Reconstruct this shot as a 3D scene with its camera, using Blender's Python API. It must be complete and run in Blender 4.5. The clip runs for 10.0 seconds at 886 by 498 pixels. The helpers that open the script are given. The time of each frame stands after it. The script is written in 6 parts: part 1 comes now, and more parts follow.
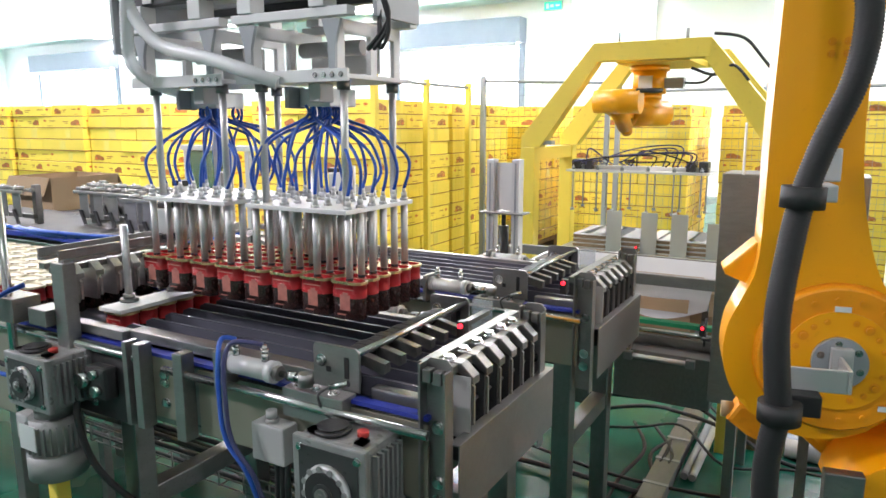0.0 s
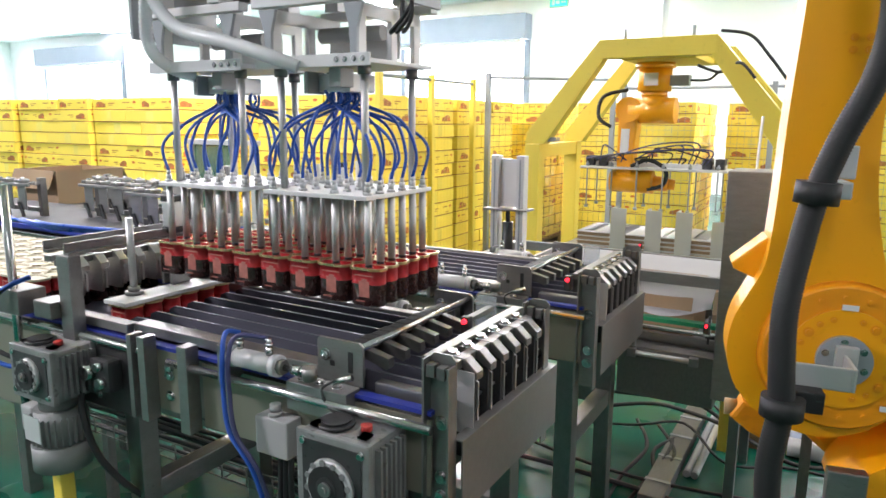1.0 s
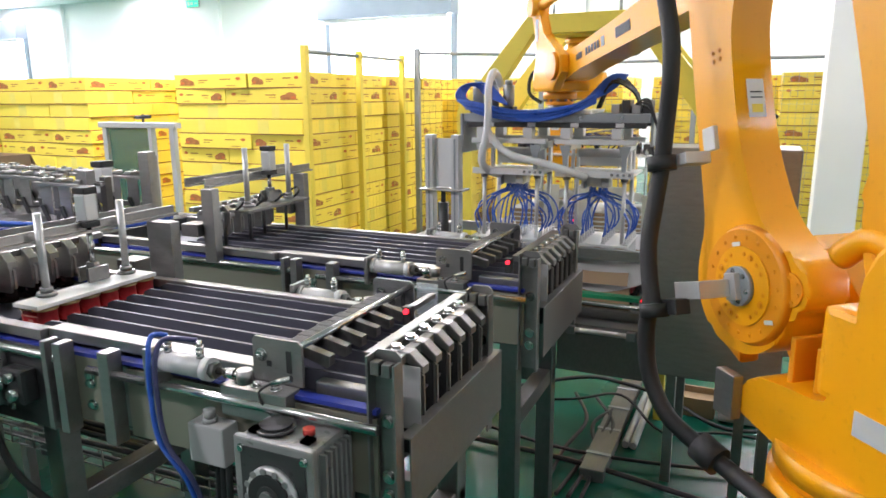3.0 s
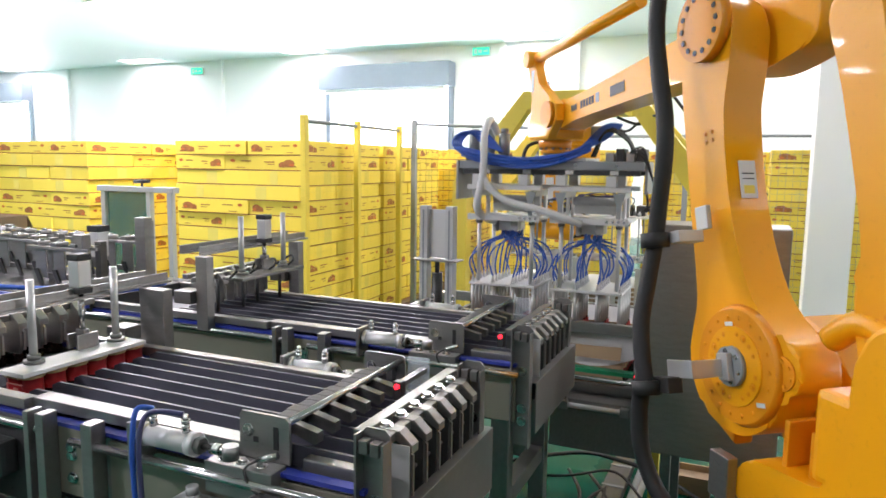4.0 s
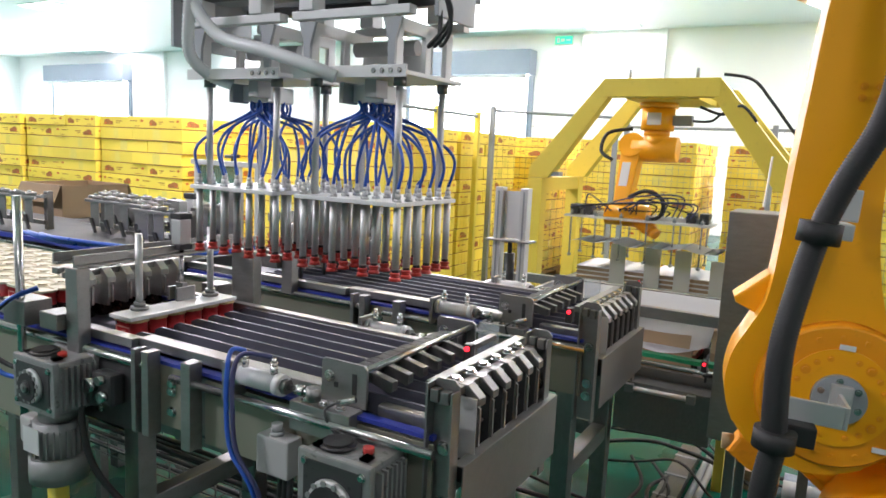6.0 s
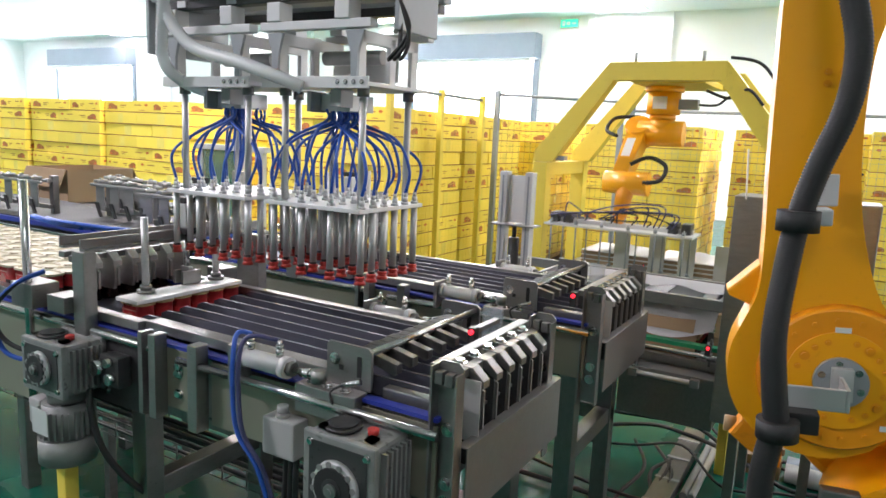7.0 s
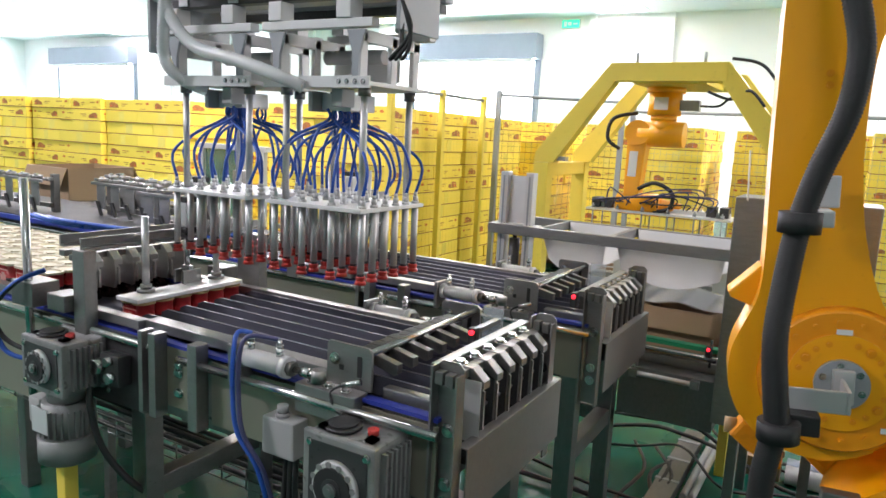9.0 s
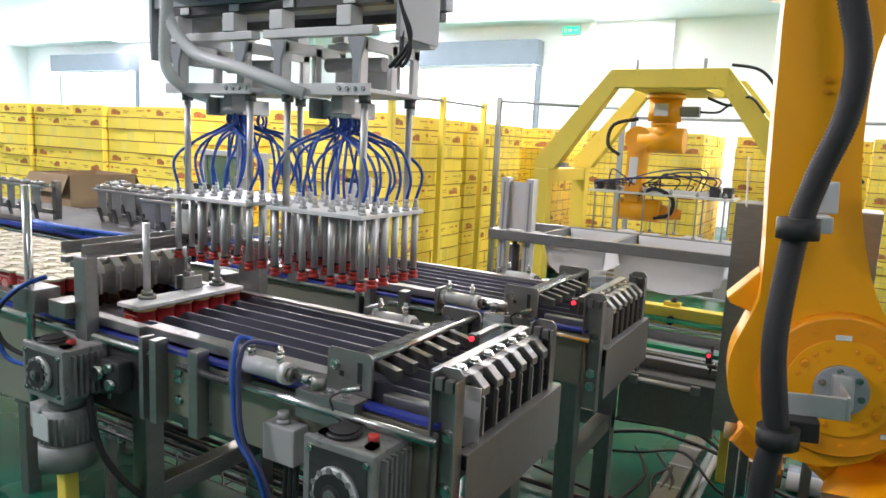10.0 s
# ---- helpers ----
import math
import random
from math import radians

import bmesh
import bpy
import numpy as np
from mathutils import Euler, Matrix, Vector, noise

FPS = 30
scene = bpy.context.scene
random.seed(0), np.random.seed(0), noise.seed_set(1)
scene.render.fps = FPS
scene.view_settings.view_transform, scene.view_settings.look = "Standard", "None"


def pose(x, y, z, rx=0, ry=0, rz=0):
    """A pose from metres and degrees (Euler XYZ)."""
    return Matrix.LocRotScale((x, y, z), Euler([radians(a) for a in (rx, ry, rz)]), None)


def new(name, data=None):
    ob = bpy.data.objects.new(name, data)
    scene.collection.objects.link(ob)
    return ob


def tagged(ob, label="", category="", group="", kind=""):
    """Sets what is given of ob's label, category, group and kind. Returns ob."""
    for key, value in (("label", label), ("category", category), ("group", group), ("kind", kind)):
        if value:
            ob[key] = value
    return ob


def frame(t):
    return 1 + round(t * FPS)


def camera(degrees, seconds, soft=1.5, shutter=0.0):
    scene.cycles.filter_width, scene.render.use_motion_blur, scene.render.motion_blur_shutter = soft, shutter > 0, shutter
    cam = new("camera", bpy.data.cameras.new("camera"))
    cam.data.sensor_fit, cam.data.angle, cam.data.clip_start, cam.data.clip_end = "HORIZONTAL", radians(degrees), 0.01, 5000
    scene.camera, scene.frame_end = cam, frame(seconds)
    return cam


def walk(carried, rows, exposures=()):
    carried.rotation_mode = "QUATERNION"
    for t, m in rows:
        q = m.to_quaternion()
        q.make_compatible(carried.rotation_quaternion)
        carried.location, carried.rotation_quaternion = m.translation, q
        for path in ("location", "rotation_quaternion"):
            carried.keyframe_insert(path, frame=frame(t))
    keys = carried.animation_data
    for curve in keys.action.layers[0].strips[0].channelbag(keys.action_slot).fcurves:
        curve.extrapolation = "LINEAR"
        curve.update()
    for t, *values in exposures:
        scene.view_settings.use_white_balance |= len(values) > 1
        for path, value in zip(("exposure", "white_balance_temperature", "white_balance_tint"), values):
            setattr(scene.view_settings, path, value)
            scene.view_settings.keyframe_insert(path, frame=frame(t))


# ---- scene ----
cam = camera(65.0, 10.0, soft=1.6, shutter=0.4)
PATH = [
    (0.0, 0.0052, 0.0333, 1.4062, 79.816, 0.018, 29.503),
    (0.5, 0.0063, 0.0325, 1.4060, 79.469, -0.074, 29.439),
    (1.0, 0.0034, 0.0321, 1.4042, 79.516, -0.367, 29.864),
    (1.5, 0.0030, 0.0381, 1.4016, 79.208, -0.420, 28.608),
    (2.0, 0.0026, 0.0397, 1.4023, 78.267, -0.897, 28.771),
    (2.2, 0.0006, 0.0472, 1.4031, 77.997, -0.636, 27.992),
    (3.3, -0.0421, 0.0843, 1.4219, 77.680, 0.759, 23.213),
    (3.5, -0.0388, 0.0887, 1.4256, 78.527, 0.961, 23.148),
    (4.0, -0.0324, 0.0735, 1.4351, 83.018, -0.735, 23.754),
    (4.5, -0.0280, 0.0587, 1.4333, 83.406, -0.952, 24.825),
    (5.0, -0.0194, 0.0363, 1.4229, 82.665, -1.134, 27.135),
    (5.3, -0.0129, 0.0183, 1.4111, 82.287, -1.710, 28.363),
    (5.5, -0.0074, 0.0097, 1.4062, 82.571, -2.101, 29.233),
    (7.0, -0.0007, -0.0003, 1.3995, 80.713, -2.613, 30.361),
    (7.5, -0.0002, -0.0001, 1.4001, 81.086, -2.566, 30.298),
    (8.0, -0.0019, 0.0006, 1.3997, 80.997, -2.773, 30.451),
    (8.5, -0.0007, -0.0014, 1.4001, 81.186, -2.988, 30.577),
    (9.0, -0.0022, 0.0010, 1.3993, 80.716, -2.835, 30.435),
    (9.5, -0.0009, -0.0005, 1.4001, 80.881, -2.901, 30.491),
    (10.0, 0.0018, -0.0017, 1.4008, 81.204, -2.752, 30.509),
]
# the clip's camera opens up a little at the start
EXPOSURE = [(0.0, 1.22), (1.5, 1.17), (2.2, 1.10), (3.3, 1.0), (4.5, 0.86), (5.5, 0.90), (7.0, 0.94), (10.0, 0.94)]
walk(cam, [(t, pose(*p)) for t, *p in PATH], EXPOSURE)

# ---- world and lights ----
world = bpy.data.worlds.new("world")
scene.world = world
world.use_nodes = True
sky = world.node_tree.nodes.new("ShaderNodeTexSky")
sky.sky_type, sky.sun_disc = "NISHITA", False
sky.sun_elevation, sky.sun_rotation = radians(45), radians(20)
world.node_tree.links.new(sky.outputs[0], world.node_tree.nodes["Background"].inputs[0])
world.node_tree.nodes["Background"].inputs[1].default_value = 0.15

CEIL = 4.0          # ceiling height
WALL_Y = 14.5       # far wall
LAMPS = [(x, y) for y in (13.85, 8.75, 3.65, -1.5) for x in (-19.6, -14.7, -9.7, -4.3, 0.7, 5.6) if y > 3 or x > -10]
for lx, ly in LAMPS:
    lamp = bpy.data.lights.new("ceiling_lamp_light", "AREA")
    lamp.shape, lamp.size, lamp.size_y, lamp.energy = "RECTANGLE", 1.0, 0.5, 22 if ly > 12 else 150 if ly > 6 else 130 if lx < -2 else 14 if lx < 3 else 8
    lamp.color = (0.95, 0.88, 1.0)
    new("ceiling_lamp_light", lamp).matrix_world = pose(lx, ly, CEIL - 0.035)
# daylight in the dock openings of the far wall and of the east wall
for sx, sy, w, turn, power in ((-7.78, 14.75, 3.0, 0, 640), (-21.85, 14.75, 3.8, 0, 600), (9.25, 2.0, 4.0, -90, 40), (9.25, 9.0, 4.0, -90, 150)):
    lamp = bpy.data.lights.new("dock_daylight", "AREA")
    lamp.shape, lamp.size, lamp.size_y, lamp.energy = "RECTANGLE", w, 3.0, power
    lamp.color = (0.96, 0.945, 1.0)
    new("dock_daylight", lamp).matrix_world = pose(sx, sy, 1.55, -90, 0, turn)


# ---- materials ----
def rgb(c):
    return (*c, 1.0)


def material(name, color, rough=0.5, metal=0.0, var=0.12, scale=6.0, bump=0.05, bscale=60.0, coat=0.0, stretch=None, spots=0.0, island=0.0):
    """Principled paint or metal with variation at two scales, grain and fine relief."""
    m = bpy.data.materials.new(name)
    m.use_nodes = True
    n, l = m.node_tree.nodes, m.node_tree.links
    b = n["Principled BSDF"]
    b.inputs["Metallic"].default_value = metal
    b.inputs["Coat Weight"].default_value = coat
    tc = n.new("ShaderNodeTexCoord")
    src = tc.outputs["Object"]
    mp = n.new("ShaderNodeMapping")
    l.new(src, mp.inputs[0])
    if stretch:
        mp.inputs["Scale"].default_value = stretch
    big = n.new("ShaderNodeTexNoise")
    big.inputs["Scale"].default_value, big.inputs["Detail"].default_value = scale, 5
    l.new(mp.outputs[0], big.inputs[0])
    fine = n.new("ShaderNodeTexNoise")
    fine.inputs["Scale"].default_value, fine.inputs["Detail"].default_value = bscale, 4
    l.new(mp.outputs[0], fine.inputs[0])
    mix = n.new("ShaderNodeMixRGB")
    mix.inputs[1].default_value = rgb([max(0.0, c * (1 - var)) for c in color])
    mix.inputs[2].default_value = rgb([min(1.0, c * (1 + var)) for c in color])
    l.new(big.outputs[0], mix.inputs[0])
    last = mix.outputs[0]
    if spots:
        ramp = n.new("ShaderNodeValToRGB")
        ramp.color_ramp.elements[0].position, ramp.color_ramp.elements[1].position = 0.62, 0.7
        l.new(fine.outputs[0], ramp.inputs[0])
        dirt = n.new("ShaderNodeMixRGB")
        dirt.inputs[2].default_value = rgb([c * (1 - spots) for c in color])
        l.new(ramp.outputs[0], dirt.inputs[0])
        l.new(last, dirt.inputs[1])
        last = dirt.outputs[0]
    if island:
        info = n.new("ShaderNodeObjectInfo")
        hsv = n.new("ShaderNodeHueSaturation")
        mr = n.new("ShaderNodeMapRange")
        mr.inputs[3].default_value, mr.inputs[4].default_value = 1 - island, 1 + island
        l.new(info.outputs["Random"], mr.inputs[0])
        l.new(mr.outputs[0], hsv.inputs["Value"])
        l.new(last, hsv.inputs["Color"])
        last = hsv.outputs[0]
    l.new(last, b.inputs["Base Color"])
    mr = n.new("ShaderNodeMapRange")
    mr.inputs[3].default_value, mr.inputs[4].default_value = max(0.03, rough - 0.1), min(1.0, rough + 0.1)
    l.new(big.outputs[0], mr.inputs[0])
    l.new(mr.outputs[0], b.inputs["Roughness"])
    if bump:
        bp = n.new("ShaderNodeBump")
        bp.inputs["Strength"].default_value, bp.inputs["Distance"].default_value = bump, 0.01
        l.new(fine.outputs[0], bp.inputs["Height"])
        l.new(bp.outputs[0], b.inputs["Normal"])
    return m


def glow(name, color, strength):
    m = bpy.data.materials.new(name)
    m.use_nodes = True
    b = m.node_tree.nodes["Principled BSDF"]
    b.inputs["Base Color"].default_value = rgb(color)
    b.inputs["Emission Color"].default_value = rgb(color)
    b.inputs["Emission Strength"].default_value = strength
    return m


def clear(name, color, rough=0.05, alpha=0.35):
    m = bpy.data.materials.new(name)
    m.use_nodes = True
    b = m.node_tree.nodes["Principled BSDF"]
    b.inputs["Base Color"].default_value = rgb(color)
    b.inputs["Roughness"].default_value = rough
    b.inputs["Alpha"].default_value = alpha
    return m


STEEL = material("brushed_stainless", (0.29, 0.285, 0.275), 0.42, 0.9, 0.2, 5, 0.06, 30, stretch=(3, 14, 14), spots=0.25)
STEEL_D = material("dull_stainless", (0.20, 0.195, 0.185), 0.42, 0.85, 0.25, 6, 0.06, 40, stretch=(14, 3, 8), spots=0.3)
STEEL_E = material("polished_end_plate", (0.22, 0.22, 0.21), 0.36, 1.0, 0.2, 5, 0.04, 30, stretch=(14, 3, 8), spots=0.25)
CHROME = material("chromed_rod", (0.52, 0.52, 0.51), 0.2, 1.0, 0.08, 8, 0.0)
ALU = material("anodised_aluminium", (0.60, 0.60, 0.595), 0.42, 0.3, 0.1, 6, 0.04, 50)
ALU_W = material("white_aluminium_plate", (0.62, 0.62, 0.61), 0.45, 0.1, 0.06, 8, 0.02, 50)
ROD = material("ground_steel_rod", (0.54, 0.54, 0.53), 0.38, 0.5, 0.1, 9, 0.03, 60)
BEIGE = material("beige_side_panel", (0.25, 0.235, 0.185), 0.4, 0.45, 0.12, 3, 0.03, 40)
DARK = material("dark_steel", (0.06, 0.06, 0.06), 0.45, 0.5, 0.3, 9, 0.08, 70, spots=0.4)
BLACK = material("black_rubber", (0.016, 0.016, 0.016), 0.62, 0.0, 0.3, 10, 0.1, 80)
LANE = material("dark_lane_strip", (0.082, 0.082, 0.105), 0.5, 0.1, 0.35, 5, 0.05, 60, stretch=(1, 8, 8))
BLUE = material("blue_hose", (0.025, 0.09, 0.42), 0.3, 0.0, 0.2, 12, 0.0)
BELT = material("blue_belt", (0.015, 0.03, 0.26), 0.5, 0.0, 0.2, 30, 0.1, 90)
ORANGE = material("orange_robot_paint", (0.86, 0.37, 0.004), 0.34, 0.0, 0.06, 3, 0.03, 45, coat=0.15, spots=0.06)
# darker copy of the robot orange; on the joint cover it paints recess shade
ORANGE_D = material("darker_orange_copy", (0.78, 0.29, 0.005), 0.4, 0.0, 0.08, 4, 0.03, 45, coat=0.1, spots=0.08)
YELLOW = material("yellow_steel_paint", (0.80, 0.62, 0.085), 0.42, 0.0, 0.07, 3, 0.03, 30, spots=0.06)
FLOOR = material("green_epoxy_floor", (0.004, 0.085, 0.054), 0.27, 0.0, 0.28, 0.8, 0.02, 5, spots=0.25)
FLOOR.node_tree.nodes["Principled BSDF"].inputs["Specular IOR Level"].default_value = 0.22
WHITE = material("white_wall_panel", (0.88, 0.89, 0.90), 0.55, 0.0, 0.03, 1.2, 0.02, 20)
CEILING = material("white_ceiling_panel", (0.90, 0.91, 0.92), 0.6, 0.0, 0.03, 0.6, 0.02, 20)
GREY = material("grey_paint", (0.30, 0.32, 0.33), 0.45, 0.2, 0.12, 5, 0.04, 50)
CAST = material("cast_aluminium", (0.27, 0.27, 0.265), 0.5, 0.5, 0.45, 14, 0.2, 60, spots=0.4)
MOTOR = material("grey_motor_paint", (0.22, 0.23, 0.22), 0.5, 0.1, 0.15, 8, 0.1, 60, spots=0.25)
PLASTIC = material("light_grey_plastic", (0.36, 0.36, 0.35), 0.45, 0.0, 0.08, 8, 0.03, 60)
POM = material("white_plastic_plate", (0.60, 0.60, 0.585), 0.4, 0.0, 0.05, 6, 0.02, 60)
RED = material("red_silicone", (0.42, 0.03, 0.022), 0.4, 0.0, 0.15, 12, 0.05, 60)
TINRED = material("red_tin_print", (0.56, 0.045, 0.05), 0.28, 0.1, 0.2, 14, 0.02, 60, coat=0.4)
TINDARK = material("dark_brown_tin_print", (0.035, 0.014, 0.012), 0.25, 0.15, 0.5, 22, 0.02, 60, coat=0.4)
TINART = material("pale_red_tin_art", (0.42, 0.15, 0.12), 0.3, 0.1, 0.55, 40, 0.02, 60)
LID = material("gold_tin_lid", (0.55, 0.40, 0.20), 0.3, 0.8, 0.12, 14, 0.03, 60)
LID_C = material("cream_tin_lid", (0.42, 0.38, 0.27), 0.45, 0.3, 0.12, 14, 0.03, 60)
CARTON = material("yellow_printed_carton", (0.85, 0.66, 0.085), 0.45, 0.0, 0.06, 3, 0.03, 30, island=0.08)
# reddish brown of the shadow lines between carton layers, put in as colour
CARTON_S = material("carton_seam_shadow", (0.30, 0.09, 0.02), 0.6, 0.0, 0.3, 20, 0.0)
PRINT = material("red_brown_print", (0.38, 0.14, 0.035), 0.5, 0.0, 0.7, 60, 0.0)
OVAL = material("red_oval_print", (0.60, 0.15, 0.03), 0.5, 0.0, 0.2, 30, 0.0)
TAPE = material("clear_packing_tape", (0.83, 0.69, 0.16), 0.2, 0.0, 0.08, 9, 0.02, 30)
BROWN = material("brown_corrugated_board", (0.32, 0.22, 0.13), 0.75, 0.0, 0.1, 6, 0.06, 40)
WOOD = material("pallet_wood", (0.34, 0.22, 0.12), 0.7, 0.0, 0.25, 5, 0.1, 40)
PAPER = material("white_paper_sheet", (0.66, 0.66, 0.64), 0.7, 0.0, 0.04, 6, 0.03, 20)
SHUT = material("grey_blue_shutter_box", (0.24, 0.28, 0.34), 0.45, 0.2, 0.1, 4, 0.03, 20)
GREEN = material("green_belt_edge", (0.02, 0.28, 0.13), 0.4, 0.0, 0.2, 9, 0.03, 40)
# grey for the unseen walls, picked to darken what the steel reflects
WALL_G = material("unseen_wall_grey", (0.30, 0.31, 0.32), 0.55, 0.0, 0.06, 1.2, 0.02, 20)
HOSE_C = clear("clear_corrugated_hose", (0.82, 0.83, 0.83), 0.25, 0.72)
SHEET_C = clear("clear_acrylic", (0.75, 0.82, 0.85), 0.08, 0.3)
MESH_T = clear("teal_tinted_panel", (0.04, 0.20, 0.18), 0.15, 0.72)
PLUM = material("violet_hose", (0.05, 0.05, 0.13), 0.35, 0.0, 0.2, 12, 0.0)
BUFFER = material("tan_rubber_buffer", (0.30, 0.20, 0.09), 0.6, 0.0, 0.15, 12, 0.05, 60)
LED = glow("red_sensor_light", (1.0, 0.015, 0.03), 2.2)
LAMP = glow("lamp_panel_light", (1.0, 1.0, 0.98), 6)
DAY = glow("daylight_outside", (0.97, 0.99, 1.0), 4)
EXIT = glow("green_exit_light", (0.03, 0.55, 0.30), 1.0)
SCREEN = material("screen_blue", (0.05, 0.16, 0.4), 0.2, 0.0, 0.2, 9, 0.0)


# ---- mesh helpers ----
def box(bm, x0, x1, y0, y1, z0, z1, mi=0, bevel=0.0):
    vs = [bm.verts.new((x, y, z)) for x in (x0, x1) for y in (y0, y1) for z in (z0, z1)]
    fs = [bm.faces.new([vs[i] for i in q]) for q in ((0, 1, 3, 2), (4, 6, 7, 5), (0, 4, 5, 1), (2, 3, 7, 6), (0, 2, 6, 4), (1, 5, 7, 3))]
    for f in fs:
        f.material_index = mi
    if bevel:
        es = {e for f in fs for e in f.edges}
        bmesh.ops.bevel(bm, geom=list(es), offset=bevel, segments=2, affect="EDGES", profile=0.6)
    return vs


def cyl(bm, a, b, r, r2=None, seg=16, mi=0, cap=True):
    a, b = Vector(a), Vector(b)
    r2 = r if r2 is None else r2
    q = (b - a).to_track_quat("Z", "Y")
    rings = []
    for c, rr in ((a, r), (b, r2)):
        rings.append([bm.verts.new(c + q @ Vector((rr * math.cos(k * math.tau / seg), rr * math.sin(k * math.tau / seg), 0))) for k in range(seg)])
    for k in range(seg):
        f = bm.faces.new((rings[0][k], rings[0][(k + 1) % seg], rings[1][(k + 1) % seg], rings[1][k]))
        f.smooth, f.material_index = True, mi
    if cap:
        for ring in (rings[0][::-1], rings[1]):
            f = bm.faces.new(ring)
            f.material_index = mi


def sweep(bm, pts, r, seg=8, mi=0, steps=6, ribs=0.0):
    """A smooth tube through the points; ribs gives a corrugated wall."""
    pts = [Vector(p) for p in pts]
    line = []
    for i in range(len(pts) - 1):
        p0, p1, p2, p3 = pts[max(i - 1, 0)], pts[i], pts[i + 1], pts[min(i + 2, len(pts) - 1)]
        for k in range(steps):
            t = k / steps
            line.append(0.5 * ((2 * p1) + (p2 - p0) * t + (2 * p0 - 5 * p1 + 4 * p2 - p3) * t * t + (3 * p1 - p0 - 3 * p2 + p3) * t ** 3))
    line.append(pts[-1])
    side = Vector((0.31, 0.52, 0.79))
    rings = []
    for i, c in enumerate(line):
        d = (line[min(i + 1, len(line) - 1)] - line[max(i - 1, 0)]).normalized()
        side = (side - d * side.dot(d)).normalized()
        up = d.cross(side)
        rr = r * (1 + (ribs if i % 2 else -ribs))
        rings.append([bm.verts.new(c + rr * (math.cos(k * math.tau / seg) * side + math.sin(k * math.tau / seg) * up)) for k in range(seg)])
    for a, b in zip(rings, rings[1:]):
        for k in range(seg):
            f = bm.faces.new((a[k], a[(k + 1) % seg], b[(k + 1) % seg], b[k]))
            f.smooth, f.material_index = True, mi
    bm.faces.new(rings[0][::-1]).material_index = mi
    bm.faces.new(rings[-1]).material_index = mi


def prism(bm, outline, a, b, axis="y", mi=0, bevel=0.0, soft=False):
    """An outline of (u, z) pairs drawn out from a to b along the axis."""
    def at(u, z, d):
        return (u, d, z) if axis == "y" else (d, u, z) if axis == "x" else (u, z, d)
    lo = [bm.verts.new(at(u, z, a)) for u, z in outline]
    hi = [bm.verts.new(at(u, z, b)) for u, z in outline]
    n = len(outline)
    fs = [bm.faces.new(lo), bm.faces.new(hi[::-1])]
    for k in range(n):
        fs.append(bm.faces.new((lo[k], hi[k], hi[(k + 1) % n], lo[(k + 1) % n])))
    for k, f in enumerate(fs):
        f.material_index, f.smooth = mi, soft and k > 1
    if bevel:
        es = {e for f in fs[:2] for e in f.edges}
        bmesh.ops.bevel(bm, geom=list(es), offset=bevel, segments=2, affect="EDGES", profile=0.6)


def rounded(outline, steps=4):
    """A closed smooth curve through the corners of an outline."""
    out, n = [], len(outline)
    for i in range(n):
        p0, p1, p2, p3 = (Vector(outline[(i + k) % n]) for k in (-1, 0, 1, 2))
        for k in range(steps):
            t = k / steps
            out.append(tuple(0.5 * ((2 * p1) + (p2 - p0) * t + (2 * p0 - 5 * p1 + 4 * p2 - p3) * t * t + (3 * p1 - p0 - 3 * p2 + p3) * t ** 3)))
    return out


def mesh_of(name, bm, *mats):
    bmesh.ops.recalc_face_normals(bm, faces=bm.faces)
    me = bpy.data.meshes.new(name)
    bm.to_mesh(me)
    bm.free()
    for m in mats:
        me.materials.append(m)
    return me


def part(name, bm, mats, parent, label=""):
    """One mesh object under a thing or a part."""
    ob = new(name, bm if isinstance(bm, bpy.types.Mesh) else mesh_of(name, bm, *(mats if isinstance(mats, (list, tuple)) else (mats,))))
    ob.parent = parent
    return tagged(ob, label)


def thing(name, label, category, at=(0, 0, 0), group="", kind=""):
    ob = new(name)
    ob.location = at
    ob.empty_display_size = 0.05
    return tagged(ob, label, category, group, kind)


def solid(name, bm, mats, label, category, group="", kind="", at=(0, 0, 0)):
    ob = new(name, bm if isinstance(bm, bpy.types.Mesh) else mesh_of(name, bm, *(mats if isinstance(mats, (list, tuple)) else (mats,))))
    ob.location = at
    return tagged(ob, label, category, group, kind)


def boxes(*rows, bevel=0.0):
    bm = bmesh.new()
    for r in rows:
        box(bm, *r, bevel=bevel)
    return bm


def cyls(*rows, seg=16):
    bm = bmesh.new()
    for a, b, r in rows:
        cyl(bm, a, b, r, seg=seg)
    return bm


def hose(pts, r, seg=8, steps=6, ribs=0.0):
    bm = bmesh.new()
    sweep(bm, pts, r, seg, 0, steps, ribs)
    return bm


# The packing line is smaller than it stands beside the lanes: its things are drawn at one size and shrunk together.
SC, ORIGIN = 0.76, Vector((0.0, 0.02, 1.405))


def near(p):
    return ORIGIN + SC * (Vector(p) - ORIGIN)


def shrink(ob):
    ob.location, ob.scale = near(ob.location), (SC, SC, SC)
    return ob


LOW = -(1 - SC) / SC * ORIGIN.z      # the floor, in the shrunk things' own heights


